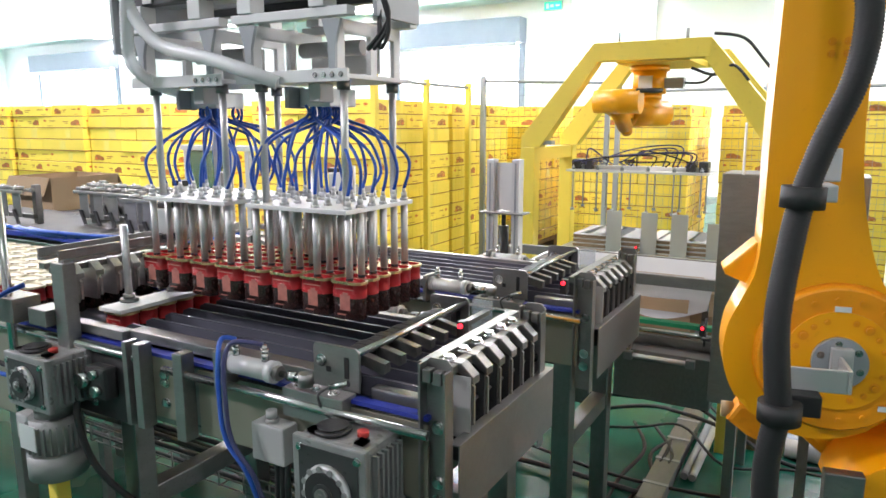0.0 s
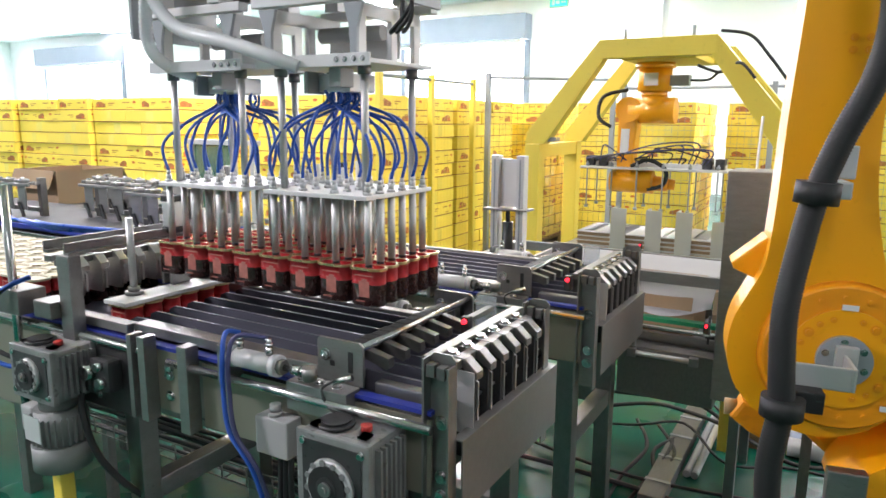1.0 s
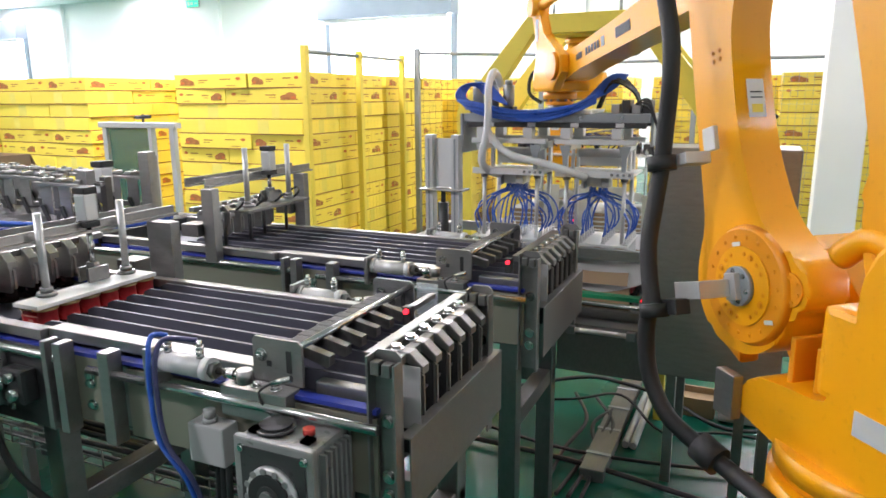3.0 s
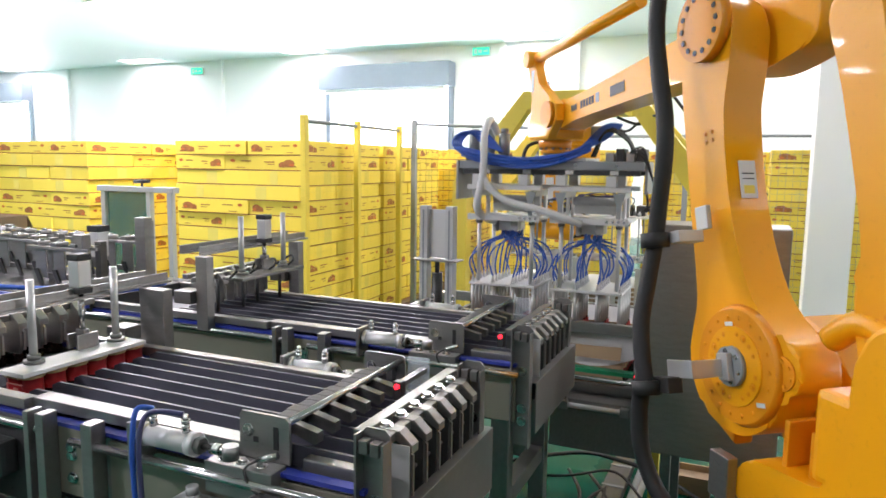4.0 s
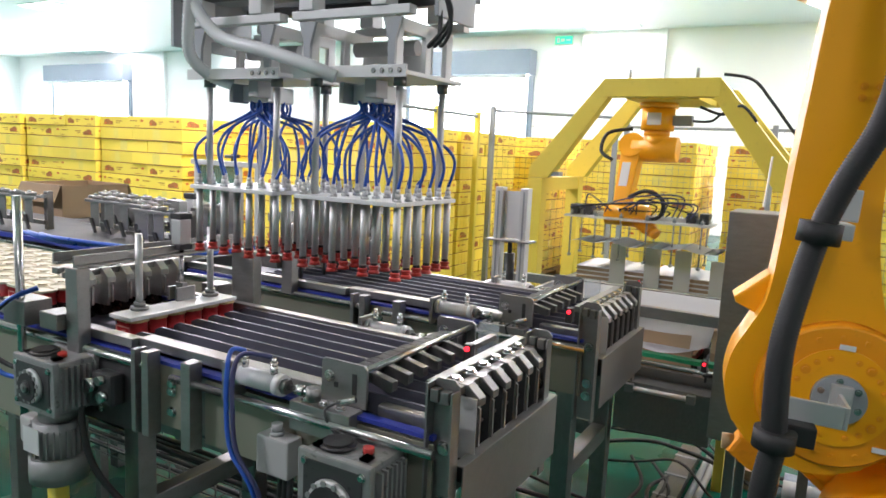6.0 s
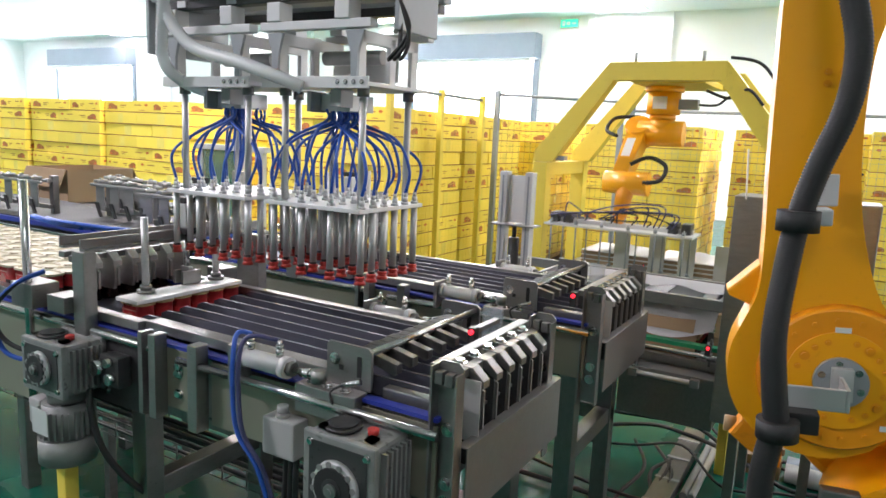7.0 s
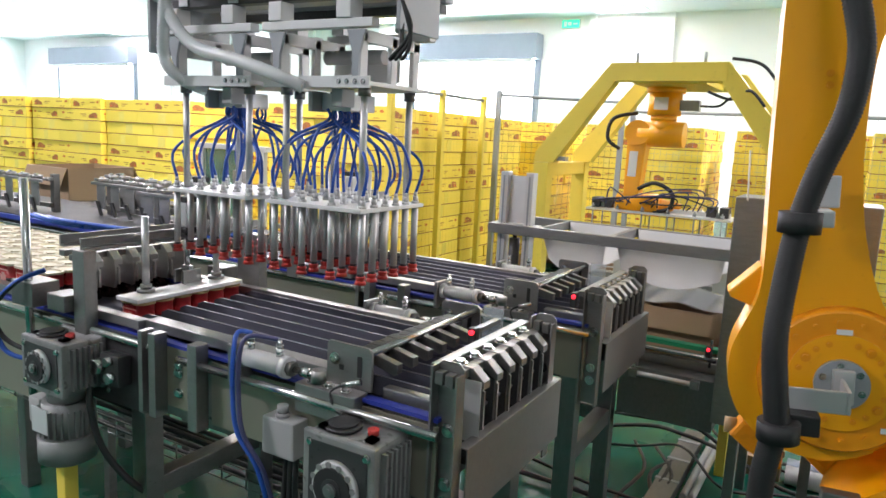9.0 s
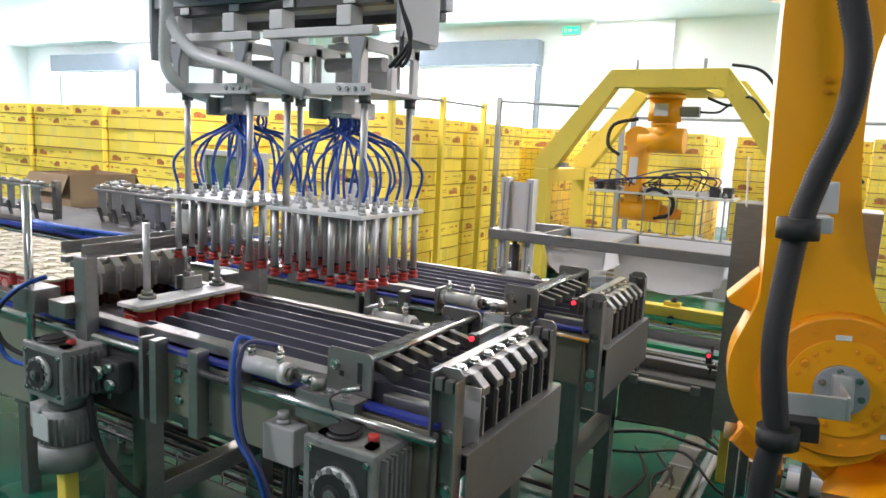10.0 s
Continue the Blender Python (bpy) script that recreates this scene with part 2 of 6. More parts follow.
# ---- hall ----
X0, X1, Y0 = -26.0, 9.0, -6.0
solid("floor", boxes((X0, X1, Y0, WALL_Y, -0.2, 0.0)), FLOOR, "glossy green epoxy floor", "floor", kind="structure")
solid("ceiling", boxes((X0, X1, Y0, WALL_Y, CEIL, CEIL + 0.2)), CEILING, "white panel ceiling", "ceiling", kind="structure")
SHUTTERS = [(-9.3, -6.25), (-23.8, -19.9)]
DOOR_Z = 3.1
bm = bmesh.new()
xs = [X0] + [v for s in sorted(SHUTTERS) for v in s] + [X1]
for k in range(0, len(xs), 2):
    box(bm, xs[k], xs[k + 1], WALL_Y, WALL_Y + 0.2, 0, CEIL)
for s0, s1 in SHUTTERS:
    box(bm, s0, s1, WALL_Y, WALL_Y + 0.2, DOOR_Z, CEIL)
solid("wall_north", bm, WHITE, "white sandwich-panel wall with dock openings", "wall", kind="structure")
# south and east walls are out of view; their grey holds back bounced light
solid("wall_south", boxes((X0, X1, Y0 - 0.2, Y0, 0, CEIL)), WALL_G, "plain unseen grey wall that closes the hall and dims reflections", "wall", kind="structure")
solid("wall_west", boxes((X0 - 0.2, X0, Y0, WALL_Y, 0, CEIL)), WHITE, "white sandwich-panel wall", "wall", kind="structure")
solid("wall_east", boxes((X1, X1 + 0.2, Y0, 0.0, 0, CEIL), (X1, X1 + 0.2, 4.0, 7.0, 0, CEIL), (X1, X1 + 0.2, 11.0, WALL_Y, 0, CEIL), (X1, X1 + 0.2, 0.0, 4.0, 3.1, CEIL), (X1, X1 + 0.2, 7.0, 11.0, 3.1, CEIL)), WALL_G, "plain unseen grey wall that closes the hall and dims reflections", "wall", kind="structure")
solid("backdrop", boxes((X0, X1, WALL_Y + 3.0, WALL_Y + 3.1, -0.2, 6)), DAY, "bright white daylight outside the dock doors", "backdrop", kind="structure")
for s0, s1 in SHUTTERS:
    sh = thing("roller_shutter", "grey-blue roller shutter box, rolled up over a bright doorway", "shutter", (s0, WALL_Y, DOOR_Z), "dock shutters")
    w = s1 - s0
    part("shutter_box", boxes((-0.15, w + 0.15, -0.38, -0.01, 0.02, 0.55), bevel=0.02), SHUT, sh)
    part("guide_rail", boxes((-0.12, 0.0, -0.08, -0.01, -DOOR_Z, 0.02)), SHUT, sh)
    part("guide_rail", boxes((w, w + 0.12, -0.08, -0.01, -DOOR_Z, 0.02)), SHUT, sh)
    part("bottom_bar", boxes((0.0, w, -0.3, -0.22, -0.06, 0.02)), ALU, sh)
# panel joints and pipes on the far wall
for px_ in (-18.2, -12.6, -5.0, -3.4):
    solid("wall_post", boxes((px_ - 0.06, px_ + 0.06, WALL_Y - 0.1, WALL_Y - 0.003, 0, CEIL)), WHITE, "white boxed wall post", "post", kind="structure")
for sx, sz in ((-13.4, 3.75), (-5.5, 3.85)):
    ex = thing("exit_sign", "small lit green exit sign on the wall", "sign", (sx, WALL_Y - 0.01, sz), "exit signs")
    part("case", boxes((-0.2, 0.2, -0.04, 0.0, -0.09, 0.09), bevel=0.008), PLASTIC, ex)
    part("lit_face", boxes((-0.19, 0.19, -0.046, -0.041, -0.08, 0.08)), EXIT, ex)
    part("pictogram", boxes((-0.15, -0.09, -0.049, -0.0465, -0.05, 0.05), (-0.06, 0.02, -0.049, -0.0465, -0.03, 0.03), (0.06, 0.15, -0.049, -0.0465, -0.015, 0.015)), PAPER, ex)
for lx, ly in LAMPS:
    lp = thing("ceiling_light", "flat rectangular lit ceiling panel light", "ceiling light", (lx, ly, CEIL - 0.002), "ceiling panel lights")
    part("frame", boxes((-0.53, 0.53, -0.28, 0.28, -0.014, 0.0), bevel=0.004), ALU_W, lp)
    part("diffuser", boxes((-0.5, 0.5, -0.25, 0.25, -0.018, -0.0145)), LAMP, lp)


# ---- tins ----
TW, TD, TH = 0.084, 0.050, 0.094


def tin_mesh(lid, sink=0.004):
    bm = bmesh.new()
    c = 0.021
    def ring(w, d, z):
        o = []
        for sx, sy, a0 in ((1, 1, 0), (-1, 1, 90), (-1, -1, 180), (1, -1, 270)):
            for k in range(4):
                a = radians(a0 + k * 30)
                o.append(bm.verts.new((sx * (w / 2 - c) + c * math.cos(a), sy * (d / 2 - c) + c * math.sin(a), z)))
        return o
    levels = [(0, -0.003), (0.003, 0.0), (TH * 0.58, 0.0), (TH - 0.006, 0.0), (TH - 0.006, 0.0025), (TH, 0.0025), (TH, -0.002), (TH - sink, -0.004)]
    rings = [ring(TW + 2 * g, TD + 2 * g, z) for z, g in levels]
    for i, (a, b) in enumerate(zip(rings, rings[1:])):
        for k in range(16):
            f = bm.faces.new((a[k], a[(k + 1) % 16], b[(k + 1) % 16], b[k]))
            f.material_index = 1 if i <= 1 else 0 if i == 2 or (i == 6 and sink > 0.01) else 2
            f.smooth = i < 3
    bm.faces.new(rings[0][::-1]).material_index = 1
    bm.faces.new(rings[-1]).material_index = 2
    # printed picture and lines of small print on the broad faces
    for s in (-1, 1):
        y = s * (TD / 2 + 0.0004)
        box(bm, -0.012, 0.016, min(y, y + s * 0.0004), max(y, y + s * 0.0004), TH * 0.25, TH * 0.66, 3)
        box(bm, -0.004, 0.010, min(y, y + s * 0.0006), max(y, y + s * 0.0006), TH * 0.62, TH * 0.72, 3)
        box(bm, -0.026, 0.026, min(y, y + s * 0.0004), max(y, y + s * 0.0004), TH * 0.79, TH * 0.82, 3)
        box(bm, -0.020, 0.004, min(y, y + s * 0.0004), max(y, y + s * 0.0004), TH * 0.12, TH * 0.15, 3)
    return mesh_of("tin", bm, TINRED, TINDARK, lid, TINART)


TIN = tin_mesh(LID)
TIN_D = tin_mesh(LID, 0.024)
TIN_C = tin_mesh(LID_C)

# ---- the two lane machines ----
PITCH = 0.0553


def bolt_mesh():
    bm = bmesh.new()
    cyl(bm, (0, 0, 0), (0, 0, 0.006), 0.007, seg=6)
    cyl(bm, (0, 0, -0.002), (0, 0, 0.0015), 0.010, seg=12)
    return mesh_of("bolt", bm, CHROME)


BOLT = bolt_mesh()


def bolt(parent, x, y, z, axis="z", s=1.0):
    ob = part("bolt", BOLT, None, parent)
    turn = {"z": (0, 0, 0), "-y": (90, 0, 0), "x": (0, 90, 0), "y": (-90, 0, 0)}[axis]
    ob.matrix_basis = pose(x, y, z, *turn) @ Matrix.Scale(s, 4)
    return ob


def clamp_bank(name, x, y, label, n=6, top=0.985, low=0.80, pitch=PITCH, plate_mat=DARK):
    """A row of dark guide plates under a rail, each with its bright clamp block and bolt."""
    t = thing(name, label, "clamp rack", (x, y, 0), "clamp racks")
    y1 = 0.02 + n * pitch
    part("rail", boxes((-0.035, -0.01, -0.02, y1 + 0.02, top - 0.004, top + 0.012), (0.006, 0.026, -0.02, y1 + 0.02, top - 0.012, top + 0.004), bevel=0.002), STEEL_D, t)
    bmp = bmesh.new()
    prism(bmp, [(-0.045, low), (0.04, low), (0.046, low + 0.02), (0.046, top - 0.03), (0.034, top - 0.012), (-0.045, top - 0.012)], -0.004, 0.004)
    plate = mesh_of("guide_plate", bmp, plate_mat)
    bmp = bmesh.new()
    prism(bmp, [(0.036, low + 0.01), (0.05, low + 0.01), (0.05, top - 0.04), (0.036, top - 0.03)], -0.001, 0.005)
    edge = mesh_of("edge_strip", bmp, STEEL)
    bmp = bmesh.new()
    prism(bmp, [(-0.012, top + 0.006), (0.032, top + 0.006), (0.056, top - 0.016), (0.056, top - 0.03), (0.04, top - 0.022), (0.024, top - 0.008), (-0.012, top - 0.008)], -0.0125, 0.0125, bevel=0.002)
    block = mesh_of("clamp_block", bmp, STEEL)
    for k in range(n):
        yy = 0.03 + k * pitch
        for nm, me in (("guide_plate", plate), ("clamp_block", block)):
            part(nm, me, None, t).location = (0, yy, 0)
        part("edge_strip", edge, None, t).location = (0, yy + 0.004, 0)
        bolt(t, 0.0, yy, top + 0.006, s=1.3)
    return t


def cylinder(name, x, y, z, label, flip=False):
    """A small pneumatic cylinder along x with its foot, rod, joint and two fittings."""
    t = thing(name, label, "cylinder", (x, y, z), "pneumatic cylinders")
    part("barrel", cyls(((-0.05, 0, 0), (0.045, 0, 0), 0.0185), ((-0.062, 0, 0), (-0.05, 0, 0), 0.021), ((0.045, 0, 0), (0.06, 0, 0), 0.021), seg=24), ALU, t)
    part("foot", boxes((-0.075, -0.064, -0.028, 0.028, -0.05, 0.028), bevel=0.002), STEEL, t)
    part("nut", cyls(((0.06, 0, 0), (0.072, 0, 0), 0.015), seg=6), STEEL_D, t)
    part("rod", cyls(((0.072, 0, 0), (0.125, 0, 0), 0.006), ((0.092, 0, 0), (0.112, 0, 0), 0.010)), CHROME, t)
    part("rod_eye", cyls(((0.132, 0, -0.012), (0.132, 0, 0.012), 0.014)), STEEL, t)
    for fx in (-0.04, 0.035):
        part("fitting", cyls(((fx, 0, 0.018), (fx, 0, 0.034), 0.007), ((fx, 0, 0.034), (fx, 0, 0.05), 0.005), ((fx, 0, 0.036), (fx, 0, 0.041), 0.008), seg=10), CHROME, t)
    return t


def gearbox(name, x, y, z, label, w=0.145, h=0.165, d=0.115):
    """A worm gearbox in cast aluminium: square housing, output ring, fins, red breather."""
    t = thing(name, label, "gearbox", (x, y, z), "worm gearboxes")
    bmp = bmesh.new()
    box(bmp, -w / 2, w / 2, 0.012, d, 0, h, bevel=0.008)
    box(bmp, -w / 2 - 0.004, w / 2 + 0.004, 0.0, 0.014, -0.003, h + 0.003, bevel=0.004)
    box(bmp, -w / 2 - 0.004, w / 2 + 0.004, d - 0.012, d + 0.004, -0.003, h + 0.003, bevel=0.004)
    part("housing", bmp, CAST, t)
    for k in range(6):
        part("fin", boxes((w / 2 + 0.0005, w / 2 + 0.012, 0.022 + k * 0.014, 0.028 + k * 0.014, 0.012, h - 0.012)), CAST, t)
    rr = 0.33 * min(w, h)
    # the recess's darkness put in as a thin dark sheet, slightly proud
    part("face_recess", boxes((-w / 2 + 0.011, w / 2 - 0.011, -0.002, -0.0005, 0.011, h - 0.011)), DARK, t)
    bmp = bmesh.new()
    cyl(bmp, (0, -0.002, h * 0.5), (0, -0.012, h * 0.5), rr, rr * 0.94, seg=32)
    part("output_flange", bmp, ALU, t, "pale scalloped output flange")
    for k in range(12):
        a = k * math.tau / 12 + 0.2
        part("flange_lobe", cyls(((rr * 0.9 * math.cos(a), -0.0125, h * 0.5 + rr * 0.9 * math.sin(a)), (rr * 0.9 * math.cos(a), -0.015, h * 0.5 + rr * 0.9 * math.sin(a)), rr * 0.12), seg=8), CAST, t)
    part("shaft_seal", cyls(((0, -0.012, h * 0.5), (0, -0.0165, h * 0.5), rr * 0.80), seg=28), BLACK, t)
    part("seal_ring", cyls(((0, -0.0165, h * 0.5), (0, -0.018, h * 0.5), rr * 0.42), seg=24), DARK, t)
    part("shaft_end", cyls(((0, -0.018, h * 0.5), (0, -0.023, h * 0.5), rr * 0.26), ((0, -0.023, h * 0.5), (0, -0.026, h * 0.5), rr * 0.12), seg=16), STEEL, t)
    part("top_cap", cyls(((-0.025, d * 0.4, h + 0.002), (-0.025, d * 0.4, h + 0.008), 0.033), seg=24), DARK, t)
    part("cap_ring", cyls(((-0.025, d * 0.4, h + 0.0085), (-0.025, d * 0.4, h + 0.012), 0.026), seg=24), BLACK, t)
    part("breather", cyls(((0.035, d * 0.45, h + 0.002), (0.035, d * 0.45, h + 0.012), 0.010), seg=12), RED, t, "red breather plug")
    for sx in (-1, 1):
        for zz in (0.016, h - 0.016):
            bolt(t, sx * (w / 2 - 0.013), -0.0005, zz, "-y", 0.8)
            part("lug", boxes((sx * 0.05 - 0.009, sx * 0.05 + 0.009, d * 0.15, d * 0.15 + 0.02, h + 0.003, h + 0.008)), CAST, t)
    return t


def lane_machine(y, label, driven=True):
    t = thing("lane_conveyor", label, "conveyor", (0, y, 0), "lane conveyors")
    L = -3.4
    back = -1.43 if driven else -1.78
    part("side_panel", boxes((-1.27, -1.165, -0.006, 0.0, 0.775, 0.912), (-1.115, -0.56, -0.006, 0.0, 0.765, 0.905), bevel=0.001), BEIGE, t, "beige steel side panel")
    part("side_panel", boxes((L, -1.55 if driven else -1.32, -0.006, 0.0, 0.66 if driven else 0.75, 0.91)), BEIGE, t)
    part("side_panel", boxes((L, -0.56, 0.432, 0.438, 0.765, 0.915)), STEEL_D, t)
    part("inner_beam", boxes((L, -0.56, 0.012, 0.03, 0.77, 0.90), (L, -0.56, 0.40, 0.42, 0.77, 0.90)), STEEL_D, t)
    part("belt_edge", boxes((L, -0.56, -0.006, 0.016, 0.912, 0.920)), BELT, t, "blue plastic belt edge")
    part("belt_edge", boxes((L, -0.56, 0.405, 0.445, 0.912, 0.922)), BELT, t, "blue plastic belt edge")
    part("guide_rod", cyls(((-1.19, -0.03, 0.90), (-0.545, -0.03, 0.90), 0.0085)), CHROME, t)
    part("guide_rod", cyls(((L, -0.02, 0.905), (-1.27, -0.02, 0.905), 0.0085)), CHROME, t)
    part("guide_rod", cyls(((-1.05, 0.462, 0.915), (-0.545, 0.462, 0.915), 0.0085)), CHROME, t)
    part("top_rail", boxes((-1.36, -0.74, 0.018, 0.056, 0.926, 0.948), bevel=0.002), STEEL, t)
    part("top_rail", boxes((L, -0.74, 0.405, 0.43, 0.926, 0.95), bevel=0.002), STEEL, t)
    part("top_rail", boxes((L, -1.36, 0.0, 0.03, 0.926, 0.948), bevel=0.002), STEEL, t)
    part("lane_bed", boxes((L, -1.62, 0.03, 0.40, 0.885, 0.9), (-1.44, -0.56, 0.03, 0.40, 0.885, 0.9), (-1.62, -1.44, 0.03, 0.40, 0.85, 0.866)) if driven else boxes((L, -0.56, 0.03, 0.40, 0.885, 0.9)), LANE, t, "black lane bed")
    bmp = bmesh.new()
    prism(bmp, [(back, 0.902), (-0.575, 0.902), (-0.575, 0.940), (back + 0.02, 0.944), (back, 0.935)], -0.0035, 0.0035)
    div = mesh_of("lane_divider", bmp, LANE)
    for k in range(7):
        part("lane_divider", div, None, t).location = (0, 0.064 + k * PITCH, 0)
    bmp = bmesh.new()
    box(bmp, back - 0.01, -0.58, -0.02, 0.02, 0.902, 0.912)
    strip = mesh_of("lane_strip", bmp, LANE)
    for k in range(6):
        part("lane_strip", strip, None, t).location = (0, 0.064 + (k + 0.5) * PITCH, 0)
    # brackets on the side
    for bx, w in ((-1.15, 0.028), (-1.275, 0.022), (-1.31, 0.014)):
        part("bracket", boxes((bx, bx + w, -0.04, -0.007, 0.755, 0.945), bevel=0.002), STEEL, t)
    for bx in (-1.215, -1.22):
        for bz in (0.875, 0.858, 0.812):
            bolt(t, bx, -0.0065, bz, "-y", 1.1)
    # drive end: dark plate, bearing block and shaft
    if driven:
        part("drive_plate", boxes((-1.53, -1.325, -0.016, -0.004, 0.74, 0.915), bevel=0.002), DARK, t)
        part("bearing_block", boxes((-1.43, -1.36, -0.055, -0.017, 0.80, 0.875), bevel=0.01), DARK, t)
        part("shaft", cyls(((-1.42, -0.075, 0.845), (-1.42, -0.05, 0.845), 0.017), ((-1.385, -0.07, 0.862), (-1.385, -0.05, 0.862), 0.010), ((-1.38, -0.07, 0.825), (-1.38, -0.05, 0.825), 0.012)), CHROME, t)
        for bz in (0.77, 0.79, 0.90):
            bolt(t, -1.455, -0.0165, bz, "-y", 1.0)
    # comb bar with its fingers between two slotted brackets
    part("cross_rod", cyls(((-0.726, 0.02, 0.995), (-0.726, 0.445, 0.995), 0.0065)), CHROME, t)
    part("cross_rod", cyls(((-0.742, 0.02, 0.983), (-0.742, 0.445, 0.983), 0.006)), STEEL, t)
    bmp = bmesh.new()
    prism(bmp, [(-0.742, 0.966), (-0.69, 0.952), (-0.684, 0.956), (-0.684, 0.974), (-0.742, 0.986)], -0.009, 0.009, bevel=0.001)
    finger = mesh_of("finger", bmp, STEEL_D)
    bmp = bmesh.new()
    box(bmp, -0.79, -0.748, -0.016, 0.016, 0.955, 0.985, bevel=0.004)
    comb = mesh_of("comb_block", bmp, BLACK)
    for k in range(6):
        part("finger", finger, None, t).location = (0, 0.06 + k * PITCH, 0)
    for k in range(12):
        part("comb_block", comb, None, t).location = (0.004 * (k % 2), 0.055 + k * PITCH * 0.56, 0)
    for by in (0.014, 0.444):
        bmp = bmesh.new()
        prism(bmp, [(-0.82, 0.925), (-0.716, 0.925), (-0.716, 1.0), (-0.724, 1.007), (-0.815, 1.007), (-0.82, 1.0)], by, by + 0.006)
        part("slotted_bracket", bmp, STEEL, t)
        part("slot", boxes((-0.748, -0.738, by - 0.0012, by - 0.0002, 0.948, 0.988)), BLACK, t)
        part("slot", boxes((-0.79, -0.78, by - 0.0012, by - 0.0002, 0.955, 0.965)), BLACK, t)
        part("bracket_foot", boxes((-0.86, -0.72, by - 0.045, by - 0.003, 0.87, 0.926), bevel=0.002), STEEL, t)
        for k in range(3):
            bolt(t, -0.835 + 0.04 * k, by - 0.025, 0.9265, s=1.1)
        bolt(t, -0.80, by - 0.001, 0.975, "-y", 1.2)
    part("sensor", cyls(((-0.755, -0.02, 0.94), (-0.72, -0.012, 0.952), 0.006)), CHROME, t, "small proximity sensor")
    part("sensor_cable", hose([(-0.757, -0.02, 0.94), (-0.775, -0.03, 0.925), (-0.76, -0.035, 0.90), (-0.735, -0.035, 0.885)], 0.0025, 6), BLACK, t)
    # end frame: posts, apron, legs
    for py in (-0.005, 0.415):
        bmp = bmesh.new()
        prism(bmp, [(-0.572, 0.70), (-0.520, 0.70), (-0.520, 1.012), (-0.530, 1.022), (-0.562, 1.022), (-0.572, 1.012)], py + 0.012, py + 0.016)
        box(bmp, -0.572, -0.568, py - 0.012, py + 0.0115, 0.70, 1.016)
        box(bmp, -0.524, -0.520, py - 0.012, py + 0.0115, 0.70, 1.006)
        part("end_post", bmp, STEEL, t)
        part("post_cap", boxes((-0.565, -0.549, py - 0.010, py + 0.008, 0.985, 1.008), (-0.545, -0.529, py - 0.010, py + 0.008, 0.983, 1.006), bevel=0.002), STEEL_D, t)
        for bz in (0.90, 0.80, 0.765):
            bolt(t, -0.546, py + 0.0115, bz, "-y", 1.3)
    part("end_apron", boxes((-0.511, -0.508, 0.012, 0.455, 0.735, 0.873), (-0.530, -0.511, 0.012, 0.455, 0.870, 0.873), bevel=0.0008), STEEL, t, "brushed stainless apron plate")
    part("chute_guide", boxes((-0.70, -0.545, 0.028, 0.052, 0.905, 0.935), bevel=0.003), STEEL, t, "stainless guide channel")
    part("end_plate", boxes((-0.572, -0.516, 0.066, 0.0675, 0.86, 0.975), bevel=0.0005), ROD, t, "brushed end plate")
    part("tin_chute", boxes((-0.70, -0.54, 0.075, 0.40, 0.905, 0.91)), LANE, t)
    for lx in (-0.63, -1.40, -2.6):
        for ly in (0.03, 0.40):
            part("leg", boxes((lx, lx + 0.05, ly - 0.025, ly + 0.025, 0.0, 0.77), bevel=0.003), STEEL_E, t)
    for b in ((-2.6, -0.58, 0.38, 0.42, 0.50, 0.55), (-1.40, -1.355, 0.052, 0.378, 0.50, 0.55), (-0.63, -0.585, 0.052, 0.378, 0.50, 0.55)):
        part("cross_beam", boxes(b, bevel=0.003), STEEL_D, t)
    part("under_tray", boxes((-1.3, -0.6, 0.05, 0.38, 0.74, 0.765)), DARK, t)
    return t


A_Y, B_Y = 0.985, 1.765
lane_machine(A_Y, "stainless steel lane conveyor with dark dividers and blue belt edges")
lane_machine(B_Y, "stainless steel lane conveyor with dark dividers, standing behind another", False)
for yy in (A_Y, B_Y):
    clamp_bank("end_clamp_rack", -0.575, yy + 0.065, "dark guide plates with bright clamp blocks at the lane ends")
    clamp_bank("middle_clamp_rack", -1.70, yy + 0.065, "row of dark guide plates with bright clamp blocks over the lanes", top=1.05, low=0.955, plate_mat=STEEL)
    cylinder("pneumatic_cylinder", -0.935, yy - 0.03, 0.95, "small aluminium pneumatic cylinder on the conveyor side")
    cylinder("pneumatic_cylinder", -0.97, yy + 0.455, 0.942, "small aluminium pneumatic cylinder on the conveyor side")
gearbox("worm_gearbox", -0.687, 0.87, 0.722, "grey cast worm gearbox with red breather and black seal")
gearbox("worm_gearbox", -1.535, 0.86, 0.777, "grey cast worm gearbox over an upright motor", 0.15, 0.12, 0.108)


